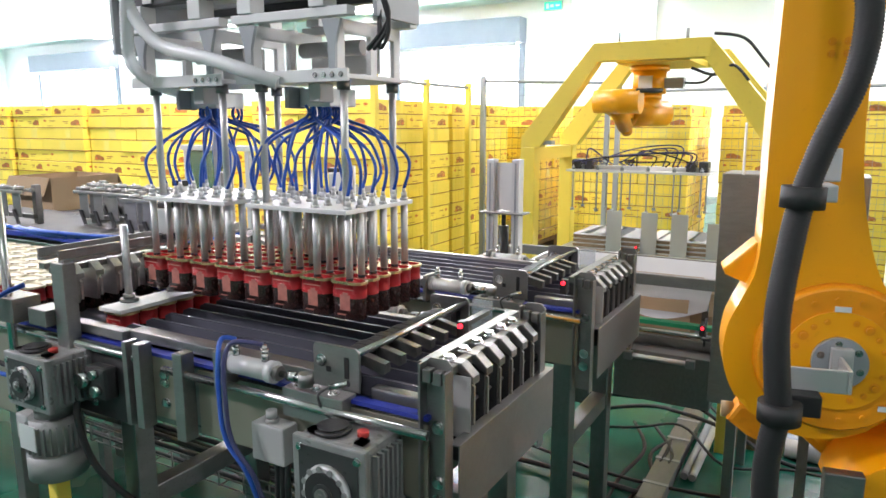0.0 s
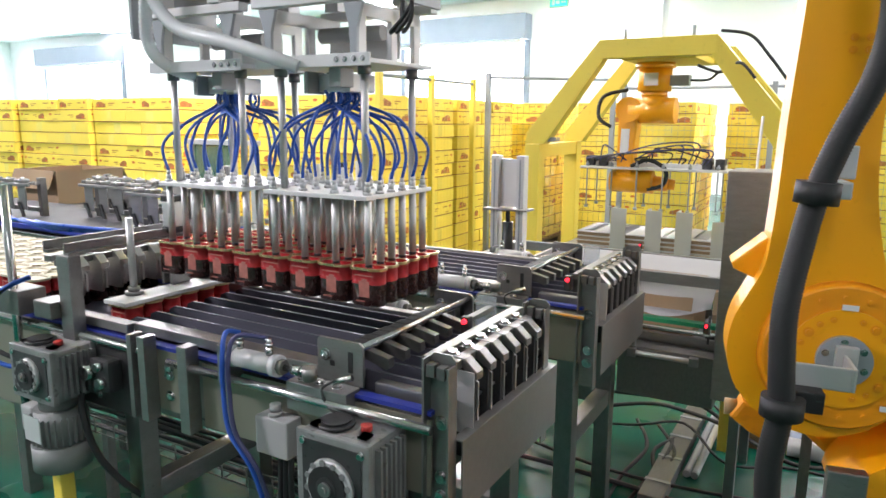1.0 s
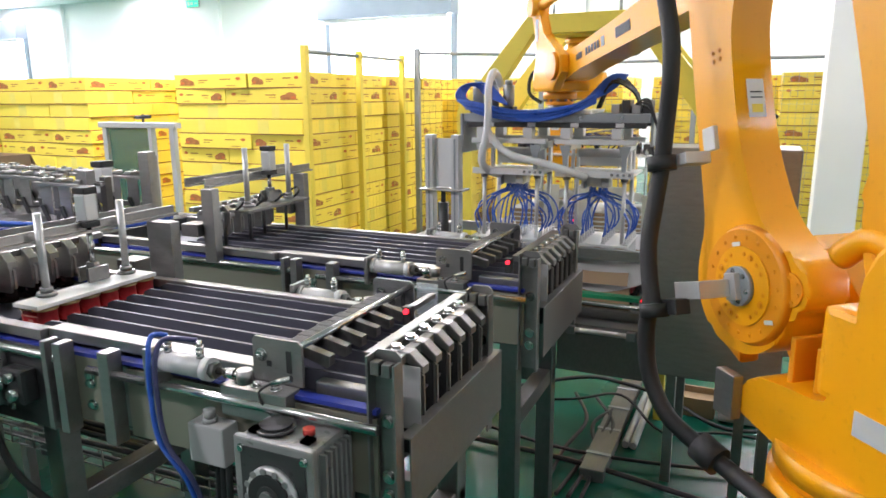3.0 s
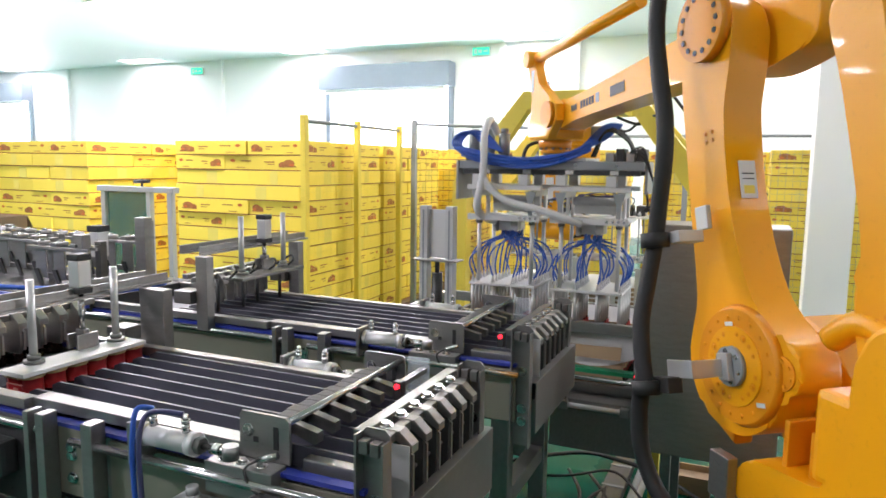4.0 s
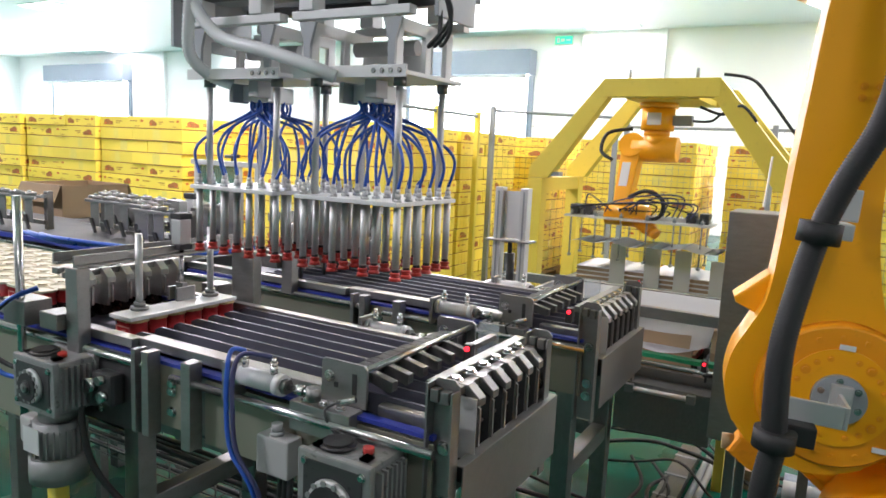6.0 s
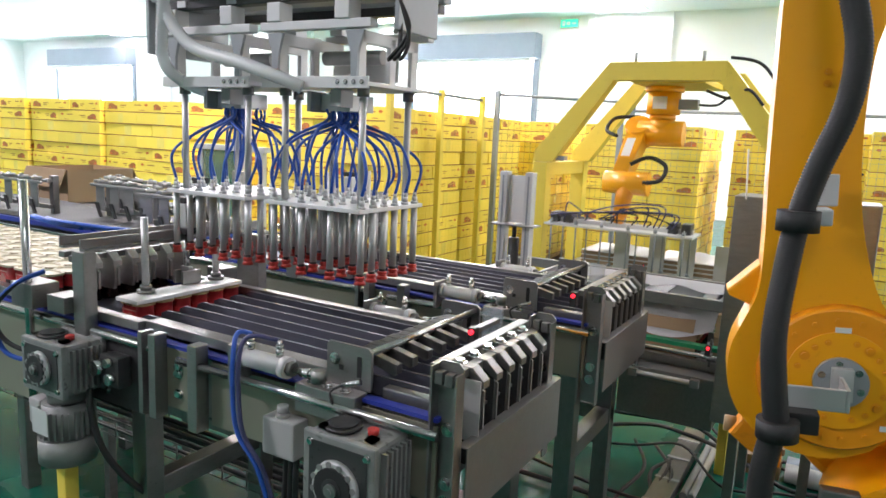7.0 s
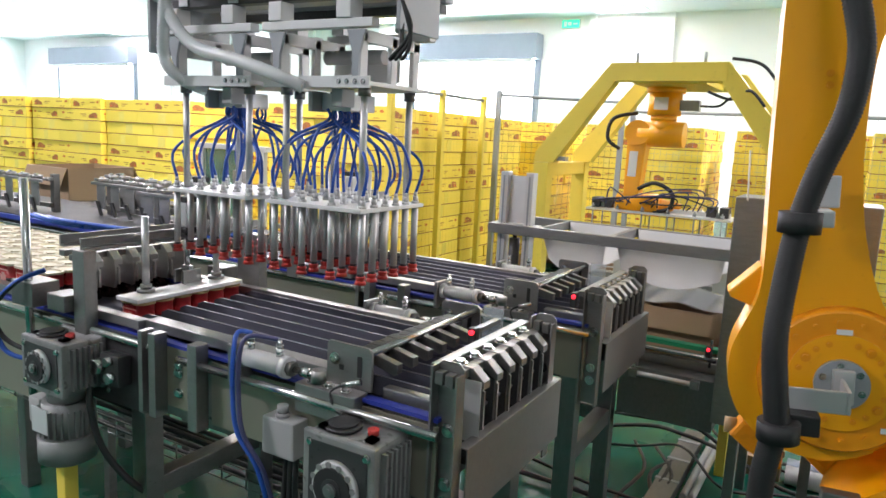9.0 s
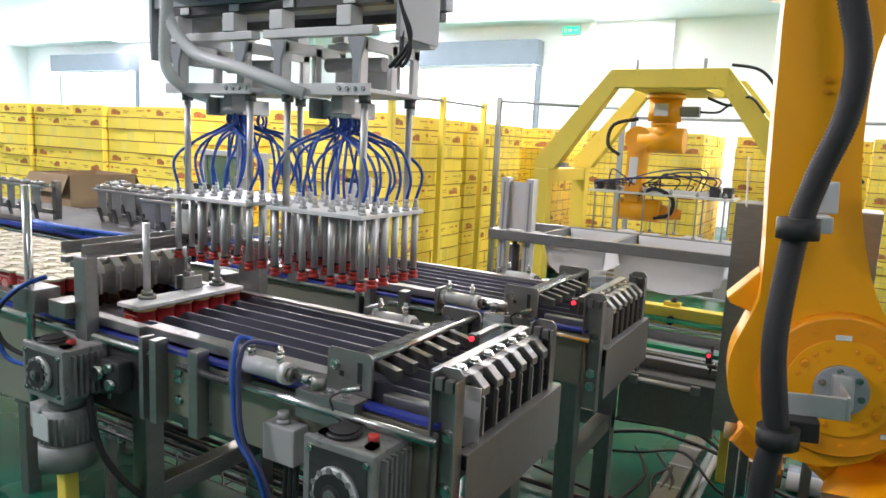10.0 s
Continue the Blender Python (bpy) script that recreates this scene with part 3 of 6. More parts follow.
def upright_motor(x, y, z0, z1):
    t = thing("electric_motor", "grey finned electric motor hanging upright under its gearbox", "motor", (x, y, 0))
    r = 0.053
    part("body", cyls(((0, 0, z0 + 0.06), (0, 0, z1 - 0.03), r), seg=32), MOTOR, t)
    bmp = bmesh.new()
    box(bmp, r - 0.001, r + 0.010, -0.0016, 0.0016, z0 + 0.065, z1 - 0.045)
    fin = mesh_of("fin", bmp, MOTOR)
    for k in range(26):
        part("fin", fin, None, t).rotation_euler = (0, 0, k * math.tau / 26)
    part("fan_cowl", cyls(((0, 0, z0), (0, 0, z0 + 0.06), r + 0.011), ((0, 0, z0 - 0.008), (0, 0, z0), r - 0.004), seg=32), MOTOR, t, "light grey fan cowl")
    part("flange", cyls(((0, 0, z1 - 0.03), (0, 0, z1), r - 0.012), seg=24), MOTOR, t)
    part("nameplate", boxes((-0.03, 0.03, -r - 0.0125, -r - 0.0105, z0 + 0.08, z0 + 0.14)), ALU, t)
    part("terminal_box", boxes((-r - 0.045, -r + 0.002, -0.035, 0.035, z1 - 0.10, z1 - 0.035), bevel=0.006), PLASTIC, t)


upright_motor(-1.535, 0.915, 0.60, 0.7735)
jb = thing("junction_box", "small grey cable junction box on the conveyor side", "box", (-0.885, 0.955, 0.775))
part("body", boxes((-0.04, 0.04, -0.02, 0.022, 0.0, 0.075), bevel=0.004), PLASTIC, jb)
part("gland", cyls(((-0.005, 0, 0.075), (-0.005, 0, 0.083), 0.014), ((-0.005, 0, 0.083), (-0.005, 0, 0.098), 0.011), seg=12), PLASTIC, jb)
for k in range(3):
    part("cable", hose([(0.005 + 0.013 * k, 0, 0.0), (0.006 + 0.013 * k, -0.004, -0.06), (0.012 * k, -0.01 + 0.01 * k, -0.22), (0.0, 0.03, -0.45), (-0.05, 0.08, -0.74)], 0.006, 8), BLACK, jb)
for k, dx in enumerate((0.0, 0.016)):
    solid("air_hose", hose([(-0.974 + 0.07 * k, 0.955, 1.0), (-0.985 + 0.03 * k, 0.93, 1.005 - 0.002 * k), (-0.978 + dx, 0.912, 0.97), (-0.974 + dx, 0.906, 0.9), (-0.955 + dx, 0.90, 0.82), (-0.905 + dx, 0.91, 0.74), (-0.90 + dx, 0.95, 0.55), (-0.95, 1.05, 0.06)], 0.0048, 8, 8), PLUM if k else BLUE, "thin air hose hanging from a pneumatic cylinder", "hose")
solid("motor_cable", hose([(-1.47, 0.94, 0.82), (-1.45, 0.92, 0.74), (-1.42, 0.94, 0.62), (-1.36, 1.02, 0.50), (-1.35, 1.25, 0.32)], 0.008), BLACK, "black motor cable hanging to the tray", "cable")
solid("yellow_post", boxes((-1.565, -1.530, 0.90, 0.935, 0.0, 0.591), bevel=0.004), YELLOW, "yellow painted post standing on the floor", "post")

# wire cable tray with cables
tray = thing("cable_tray", "open wire mesh cable tray with black cables", "cable tray", (0, 1.36, 0.36))
bmp = bmesh.new()
for yy in (0.0, 0.05, 0.10, 0.15, 0.20):
    cyl(bmp, (-4.0, yy, 0), (-0.9, yy, 0), 0.0025, seg=6)
for yy in (-0.005, 0.205):
    for zz in (0.03, 0.06):
        cyl(bmp, (-4.0, yy, zz), (-0.9, yy, zz), 0.0025, seg=6)
for k in range(32):
    xx = -4.0 + 0.1 * k
    cyl(bmp, (xx, -0.005, 0), (xx, 0.205, 0), 0.0025, seg=6)
    for yy in (-0.005, 0.205):
        cyl(bmp, (xx, yy, 0), (xx, yy, 0.062), 0.0025, seg=6)
part("wire_basket", bmp, STEEL_D, tray)
for k in range(7):
    part("cable", hose([(-4 + 0.5 * j, 0.03 + 0.024 * k + 0.012 * math.sin(j * 1.3 + k), 0.014 + 0.01 * (k % 3)) for j in range(7)], 0.008, 6, 4), BLACK, tray)
for lx in (-3.4, -2.2, -1.1):
    part("leg", boxes((lx, lx + 0.03, 0.08, 0.11, -0.36, -0.003)), STEEL_D, tray)


# ---- tin hold-down stations ----
def hold_down(y, loaded, label):
    t = thing("hold_down_station", label, "press", (-0.045, y, 0) if loaded else (-0.10, y, 0.045), "hold-down stations")
    up = 0.0 if loaded else 0.045
    for py in (-0.01, 0.47):
        wide = 0.04 if loaded and py > 0 else 0.0
        part("post", boxes((-1.50 + wide * 0.8, -1.455 + wide * 1.8, py - 0.028, py + 0.005, 0.86, 1.095), bevel=0.003), STEEL, t)
        part("foot", boxes((-1.57, -1.502, py - 0.05, py + 0.01, 0.945, 0.985), bevel=0.003), STEEL_D, t)
    for bx in (-1.475, -1.555) if loaded else (-1.50, -1.58):
        bmp = bmesh.new()
        prism(bmp, [(bx - 0.005, 1.095), (bx + 0.015, 1.095), (bx + 0.015, 1.101), (bx, 1.101), (bx, 1.122), (bx - 0.005, 1.122)], -0.03 if loaded else -0.015, 0.55)
        part("cross_bar", bmp, STEEL, t)
    part("press_plate", boxes((-1.475, -1.393, 0.055, 0.39, 0.963 + up, 0.973 + up), bevel=0.002), POM if loaded else STEEL_D, t, "white plastic press plate" if loaded else "")
    for py in (0.126, 0.351):
        part("guide_pillar", cyls(((-1.455, py, 0.973 + up), (-1.455, py, 1.165 + up), 0.009)), ROD, t)
        part("pillar_foot", cyls(((-1.455, py, 0.9735 + up), (-1.455, py, 0.982 + up), 0.022), ((-1.455, py, 0.982 + up), (-1.455, py, 0.993 + up), 0.014)), STEEL, t)
    part("press_cylinder", boxes((-1.492, -1.456, 0.252, 0.288, 1.124, 1.19), bevel=0.004), ROD, t)
    for z0, z1 in ((1.191, 1.207), (1.109, 1.1235)):
        part("cylinder_cap", boxes((-1.494, -1.454, 0.250, 0.290, z0, z1), bevel=0.003), BLACK, t)
    part("piston_rod", cyls(((-1.475, 0.27, 1.0 + up), (-1.475, 0.27, 1.109), 0.007)), CHROME, t)
    part("rod_yoke", boxes((-1.495, -1.487, 0.24, 0.30, 0.9735 + up, 1.01 + up), (-1.463, -1.455, 0.24, 0.30, 0.9735 + up, 1.01 + up), (-1.49, -1.46, 0.262, 0.278, 0.985 + up, 1.02 + up), bevel=0.002), STEEL, t)
    if not loaded:
        for k in range(4):
            part("nozzle", cyls(((-1.50 + 0.02 * (k % 2), 0.06 + 0.1 * k, 0.90), (-1.50 + 0.02 * (k % 2), 0.06 + 0.1 * k, 0.963 + up), 0.006)), DARK, t)
            part("tube", hose([(-1.44, 0.05 + 0.1 * k, 0.974 + up), (-1.42, 0.06 + 0.1 * k, 1.04), (-1.46, 0.10 + 0.1 * k, 1.05), (-1.47, 0.14 + 0.06 * k, 0.98 + up)], 0.004), BLACK, t)
    return t


hold_down(A_Y, True, "stainless hold-down press with white plate over red tins")
hold_down(B_Y, False, "stainless hold-down press with small black nozzles, empty")
for k in range(6):
    solid("tin", TIN, None, "red and brown printed rectangular tin under the press", "tin", "tins under the press", at=(-1.485, A_Y + 0.092 + k * PITCH, 0.867))
for i in range(13):
    for k in range(7):
        ob = solid("tin", TIN_C, None, "red printed tin with cream lid queuing on the belt", "tin", "tins queuing on the belt", at=(-1.80 - 0.09 * i, A_Y + 0.055 + k * 0.0545, 0.9015))
        ob.scale = (0.95, 0.96, 1)
solid("infeed_post", cyls(((-1.70, 0.93, 0.70), (-1.70, 0.93, 1.25), 0.010)), CHROME, "round steel upright beside the tin infeed", "post")
solid("infeed_block", boxes((-1.75, -1.66, 0.915, 0.985, 0.94, 1.0), bevel=0.003), STEEL_D, "stainless block beside the tin infeed", "block")
for k in range(2):
    solid("air_hose", hose([(-1.66, 0.95, 1.03), (-1.70, 0.90, 1.0), (-1.76, 0.88, 0.93), (-1.75, 0.89, 0.86 - 0.03 * k), (-1.68, 0.92, 0.83 - 0.02 * k), (-1.62, 0.96, 0.85)], 0.006), BLUE if k else BLACK, "looped air hose beside the infeed", "hose")


# ---- carton stacks ----
CW, CD, CH = 0.695, 0.48, 0.111


def carton_mesh(style):
    """A long flat printed carton: yellow body, painted shadow line at the seam, print or tape on its sides."""
    bm = bmesh.new()
    w, d, h = CW / 2 - 0.002, CD / 2 - 0.002, CH - 0.002
    box(bm, -w, w, -d, d, 0, h, 0, bevel=0.003)
    # band in shadow colour round the foot, for the shade at the joint
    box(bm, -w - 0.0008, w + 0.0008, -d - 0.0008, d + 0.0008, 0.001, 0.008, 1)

    def patch(u0, u1, z0, z1, mi, off, ends=True):
        for s in (-1, 1):
            box(bm, min(s * u0, s * u1), max(s * u0, s * u1), min(-s * d, -s * (d + off)), max(-s * d, -s * (d + off)), z0, z1, mi)
            if ends:
                k = d / w
                box(bm, min(s * w, s * (w + off)), max(s * w, s * (w + off)), min(s * u0, s * u1) * k, max(s * u0, s * u1) * k, z0, z1, mi)

    def oval(u, z, a, b, mi, off=0.0014):
        for s in (-1, 1):
            ring = [(a * math.cos(k * math.tau / 14), b * math.sin(k * math.tau / 14)) for k in range(14)]
            bm.faces.new([bm.verts.new((s * u + p, -s * (d + off), z + q)) for p, q in ring]).material_index = mi
            bm.faces.new([bm.verts.new((s * (w + off), s * u * d / w + p * 0.8, z + q)) for p, q in ring]).material_index = mi
    if style == 1:
        patch(-0.05, 0.05, 0.010, h - 0.003, 4, 0.0007)
    else:
        m = -1 if style == 2 else 1
        oval(-0.24 * m, 0.056, 0.050, 0.026, 2)
        oval(-0.19 * m, 0.046, 0.040, 0.020, 2, 0.0018)
        oval(-0.265 * m, 0.044, 0.022, 0.010, 3, 0.0022)
        oval(0.27 * m, 0.072, 0.024, 0.011, 3)
        patch(*sorted((-0.11 * m, -0.02 * m)), 0.060, 0.068, 2, 0.001)
        patch(*sorted((-0.11 * m, -0.05 * m)), 0.044, 0.049, 2, 0.001)
        patch(*sorted((0.16 * m, 0.24 * m)), 0.020, 0.025, 2, 0.001)
        patch(*sorted((-0.30 * m, -0.15 * m)), 0.028, 0.036, 2, 0.001)
        patch(*sorted((0.10 * m, 0.20 * m)), 0.066, 0.074, 2, 0.001)
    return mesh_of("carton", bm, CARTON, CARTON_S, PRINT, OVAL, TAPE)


CARTONS = [carton_mesh(k) for k in range(3)]
rnd = random.Random(4)


def stack(x0, y0, layers=13, label="pallet stack of flat yellow printed cartons"):
    """Layers of four cartons laid as a pinwheel, every second layer mirrored."""
    t = thing("carton_stack", label, "carton stack", (x0, y0, 0), "carton stacks")
    part("pallet", boxes((0, 1.18, 0, 1.2, 0.11, 0.145), (0, 1.18, 0.0, 0.1, 0, 0.109), (0, 1.18, 0.55, 0.65, 0, 0.109), (0, 1.18, 1.1, 1.2, 0, 0.109)), WOOD, t, "wooden pallet")
    for k in range(layers):
        depth = layers - 1 - k
        plain = depth // 2 % 2 == 1
        spots = [(CW / 2, CD / 2, 0), (CW + CD / 2, CW / 2, 90), (CD / 2, CD + CW / 2, -90), (CD + CW / 2, CW + CD / 2, 180)]
        for i, (x, y, turn) in enumerate(spots):
            if k % 2:
                x, turn = CW + CD - x, -turn
            st = 1 if plain else (0, 2)[k % 2]
            if not plain and rnd.random() < 0.06:
                st = 1
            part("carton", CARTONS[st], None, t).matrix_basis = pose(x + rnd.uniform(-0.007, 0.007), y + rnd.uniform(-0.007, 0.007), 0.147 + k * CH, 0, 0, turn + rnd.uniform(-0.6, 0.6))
    return t


for x0, y0, n in [(-4.165, 4.26, 13), (-4.165, 5.50, 13), (-6.36, 4.30, 13), (-7.56, 4.26, 13), (-8.78, 4.22, 13), (-10.0, 4.2, 13), (-5.38, 5.35, 13), (-3.94, 6.95, 13), (-2.43, 7.05, 13), (-1.05, 7.6, 13), (0.12, 6.7, 13), (1.35, 6.75, 13), (-6.6, 5.6, 13)]:
    stack(x0, y0, n)

# ---- safety fence ----


def fence(x0, y0, x1, y1, posts, top, label, color, wire):
    t = thing("safety_fence", label, "fence", (0, 0, 0), "safety fences")
    for k in range(posts):
        u = k / (posts - 1)
        x, y = x0 + (x1 - x0) * u, y0 + (y1 - y0) * u
        part("post", boxes((x - 0.022, x + 0.022, y - 0.022, y + 0.022, 0, top + 0.02), bevel=0.004), color, t)
    dx, dy = x1 - x0, y1 - y0
    n = math.hypot(dx, dy)
    part("top_rail", cyls(((x0, y0, top - 0.02), (x1, y1, top - 0.02), 0.014), seg=8), GREY, t)
    part("bottom_rail", cyls(((x0, y0, 0.12), (x1, y1, 0.12), 0.014), seg=8), color, t)
    bm = bmesh.new()
    for k in range(1, int(n / 0.055)):
        u = k * 0.055 / n
        x, y = x0 + dx * u, y0 + dy * u
        cyl(bm, (x, y, 0.12), (x, y, top - 0.02), 0.001, seg=4, cap=False)
    for k in range(1, int((top - 0.15) / 0.11)):
        cyl(bm, (x0, y0, 0.12 + k * 0.11), (x1, y1, 0.12 + k * 0.11), 0.001, seg=4, cap=False)
    tagged(part("wire_mesh", bm, wire, t), "thin wire mesh", kind="stuff")
    return t


fence(-2.90, 4.18, -2.90, 5.62, 3, 1.74, "yellow fence posts with thin yellow wire mesh", YELLOW, YELLOW)
fence(-2.80, 5.72, -1.9, 6.5, 2, 1.80, "grey fence posts with thin wire mesh", GREY, DARK)
fence(-1.8, 6.5, 3.2, 6.5, 5, 1.72, "grey fence posts with thin wire mesh", GREY, GREY)

# white boxed column
solid("column", boxes((0.36, 0.64, 5.6, 5.88, 0, CEIL - 0.004), bevel=0.01), WHITE, "white clad building column", "column", kind="structure")

# ---- carton closing station behind the lane machines ----
col = thing("lift_column", "twin aluminium lift column with a pneumatic cylinder", "column", (-1.565, 3.5, 0))
for sx in (-0.075, 0.075):
    part("profile", boxes((sx - 0.022, sx + 0.022, -0.03, 0.03, 0, 1.22), bevel=0.003), ALU, col)
    part("groove", boxes((sx - 0.005, sx + 0.005, -0.0325, -0.0305, 0.3, 1.2)), GREY, col)
part("back_plate", boxes((-0.05, 0.05, 0.0, 0.02, 0.94, 1.2)), ALU_W, col)
part("mid_plate", boxes((-0.13, 0.13, -0.06, 0.05, 0.925, 0.935), bevel=0.002), STEEL, col)
part("lift_cylinder", cyls(((0, -0.01, 0.55), (0, -0.01, 0.86), 0.03), ((0, -0.01, 0.86), (0, -0.01, 0.92), 0.012)), DARK, col)
part("base_plate", boxes((-0.15, 0.15, -0.12, 0.12, 0, 0.012)), STEEL_D, col)
part("plinth", boxes((-0.11, 0.11, -0.06, 0.06, LOW, -0.001)), STEEL_D, col)
shrink(col)

TABLE_LOW, TABLE_HIGH = 0.687, 0.938
table = thing("funnel_frame", "stainless rectangular funnel frame with white chutes over the cartons", "frame", (0, 0, TABLE_LOW))
for nm, b in (("long_beam", (-1.70, -0.42, 3.42, 3.45, -0.055, 0.0)), ("long_beam", (-1.70, -0.42, 3.90, 3.93, -0.055, 0.0)), ("end_beam", (-1.70, -1.67, 3.452, 3.898, -0.055, 0.0)), ("end_beam", (-0.45, -0.42, 3.452, 3.898, -0.055, 0.0)), ("middle_beam", (-1.03, -1.0, 3.452, 3.898, -0.05, -0.003)), ("middle_beam", (-1.42, -1.40, 3.452, 3.898, -0.05, -0.003))):
    part(nm, boxes(b, bevel=0.003), STEEL, table)
for fx0, fx1 in ((-1.395, -1.035), (-0.995, -0.455)):
    n = 10
    for y_, sgn in ((3.455, 1), (3.895, -1)):
        bm = bmesh.new()
        a = [bm.verts.new((fx0 + (fx1 - fx0) * k / n, y_, -0.006)) for k in range(n + 1)]
        b = [bm.verts.new((fx0 + 0.03 + (fx1 - fx0 - 0.06) * k / n, y_ + sgn * 0.05, -0.17 - 0.07 * math.sin(math.pi * k / n))) for k in range(n + 1)]
        for k in range(n):
            bm.faces.new((a[k], a[k + 1], b[k + 1], b[k])).smooth = True
        bmesh.ops.solidify(bm, geom=bm.faces, thickness=0.003)
        part("chute", bm, POM, table, "white plastic chute")

case = thing("carton_conveyor", "steel carton conveyor with green belt edges", "conveyor", (0, 0, 0))
part("belt", boxes((-3.4, 1.6, 3.44, 3.92, 0.33, 0.35)), GREY, case)
for yy in (3.36, 3.94):
    part("side_beam", boxes((-3.4, 1.6, yy, yy + 0.03, 0.28, 0.40), bevel=0.003), STEEL, case)
    part("guide_strip", boxes((-3.4, 1.6, yy - 0.01, yy + 0.04, 0.455, 0.475)), GREEN, case, "green guide strip")
    part("guide_rail", cyls(((-3.4, yy - 0.02, 0.432), (1.6, yy - 0.02, 0.432), 0.012)), CHROME, case)
    for lx in (-2.9, -1.75, -0.35, 1.2):
        part("leg", boxes((lx, lx + 0.045, yy, yy + 0.045, LOW, 0.279), bevel=0.003), STEEL, case)
        part("rail_stay", cyls(((lx + 0.02, yy - 0.02, 0.33), (lx + 0.02, yy - 0.02, 0.43), 0.006)), CHROME, case)
part("motor_cover", boxes((-0.85, -0.41, 3.22, 3.34, 0.12, 0.36), bevel=0.004), STEEL_D, case)
for bx in (-0.80, -0.50):
    part("cover_bracket", boxes((bx, bx + 0.04, 3.341, 3.359, 0.29, 0.35)), STEEL_D, case)
part("slide_rail", cyls(((-0.78, 3.205, 0.335), (-0.50, 3.205, 0.335), 0.012)), ROD, case)
for bx in (-0.78, -0.50):
    part("rail_block", boxes((bx - 0.02, bx + 0.02, 3.19, 3.219, 0.315, 0.355), bevel=0.003), STEEL, case)
part("sensor_post", cyls(((-0.46, 3.30, 0.40), (-0.46, 3.30, 0.53), 0.006), ((-0.47, 3.28, 0.44), (-0.43, 3.28, 0.44), 0.01)), DARK, case)

shrink(case)


def open_carton(x, y, z, w, d, h, label):
    bm = bmesh.new()
    t_ = 0.004
    for b in ((-w / 2, w / 2, -d / 2, d / 2, 0, t_), (-w / 2, w / 2, -d / 2, -d / 2 + t_, t_, h), (-w / 2, w / 2, d / 2 - t_, d / 2, t_, h), (-w / 2, -w / 2 + t_, -d / 2 + t_, d / 2 - t_, t_, h), (w / 2 - t_, w / 2, -d / 2 + t_, d / 2 - t_, t_, h)):
        box(bm, *b)
    t = thing("open_carton", label, "carton", (x, y, z), "open cartons")
    part("body", bm, BROWN, t)
    bm = bmesh.new()
    prism(bm, [(-d / 2 - 0.002, h), (-d / 2 - 0.045, h - 0.10), (-d / 2 - 0.049, h - 0.10), (-d / 2 - 0.006, h)], -w / 2 + 0.004, w / 2 - 0.004, "x")
    part("flap", bm, BROWN, t)
    bm = bmesh.new()
    prism(bm, [(d / 2 + 0.002, h), (d / 2 + 0.045, h - 0.10), (d / 2 + 0.049, h - 0.10), (d / 2 + 0.006, h)], -w / 2 + 0.004, w / 2 - 0.004, "x")
    part("flap", bm, BROWN, t)
    return t


FILLED = []
for cx in (-1.2165, -0.7715, -0.27):
    FILLED.append(shrink(open_carton(cx, 3.686, 0.351, 0.415, 0.36, 0.25, "open brown corrugated carton waiting on the conveyor")))
open_carton(-4.02, 2.55, 0.92, 0.40, 0.42, 0.19, "open brown corrugated carton beside the machines")
solid("carton_bench", boxes((-4.4, -3.4, 2.3, 2.85, 0.86, 0.918), bevel=0.003), DARK, "dark steel bench carrying an open carton", "bench")
for lx, ly in ((-4.35, 2.33), (-3.47, 2.33), (-4.35, 2.78), (-3.47, 2.78)):
    solid("bench_leg", boxes((lx, lx + 0.05, ly, ly + 0.05, 0, 0.858)), STEEL_D, "stainless bench leg on the floor", "leg")

clampf = thing("case_clamp", "yellow painted case clamp beam with black knobs beside the conveyor", "clamp", (0, 3.03, 0))
part("beam", boxes((-1.55, -0.30, 0.0, 0.04, 0.655, 0.735), (-1.55, -0.30, -0.02, 0.04, 0.7355, 0.747), bevel=0.003), YELLOW, clampf)
for kx in (-1.3, -0.95, -0.60):
    part("knob", cyls(((kx, -0.001, 0.69), (kx, -0.012, 0.69), 0.008), ((kx, -0.012, 0.69), (kx, -0.03, 0.69), 0.019), seg=10), BLACK, clampf)
    part("slide", boxes((kx - 0.04, kx + 0.03, 0.0, 0.035, 0.748, 0.765), bevel=0.003), YELLOW, clampf)
    part("slide_knob", cyls(((kx, 0.015, 0.7655), (kx, 0.015, 0.785), 0.014), seg=10), BLACK, clampf)
for kx in (-1.5, -0.36):
    part("leg", boxes((kx, kx + 0.04, 0.0405, 0.08, 0.0, 0.747), bevel=0.003), YELLOW, clampf)

# sheet magazine: stacks of divider sheets between upright guide plates
mag = thing("sheet_magazine", "white divider sheet magazine with upright aluminium guide plates", "magazine", (0, 0, 0))
part("table", boxes((-1.52, -0.30, 4.10, 4.55, 0.60, 0.63), bevel=0.003), STEEL, mag)
for lx in (-1.48, -0.38):
    for ly in (4.12, 4.48):
        part("leg", boxes((lx, lx + 0.04, ly, ly + 0.04, 0, 0.598)), STEEL, mag)
for gx in (-1.165, -0.96, -0.79):
    part("guide_plate", boxes((gx - 0.006, gx + 0.085, 4.09, 4.098, 0.60, 0.90), (gx - 0.006, gx + 0.002, 4.098, 4.20, 0.63, 0.90), bevel=0.001), ROD, mag)
part("guide_plate", boxes((-0.60, -0.53, 4.09, 4.098, 0.60, 0.86)), ROD, mag)
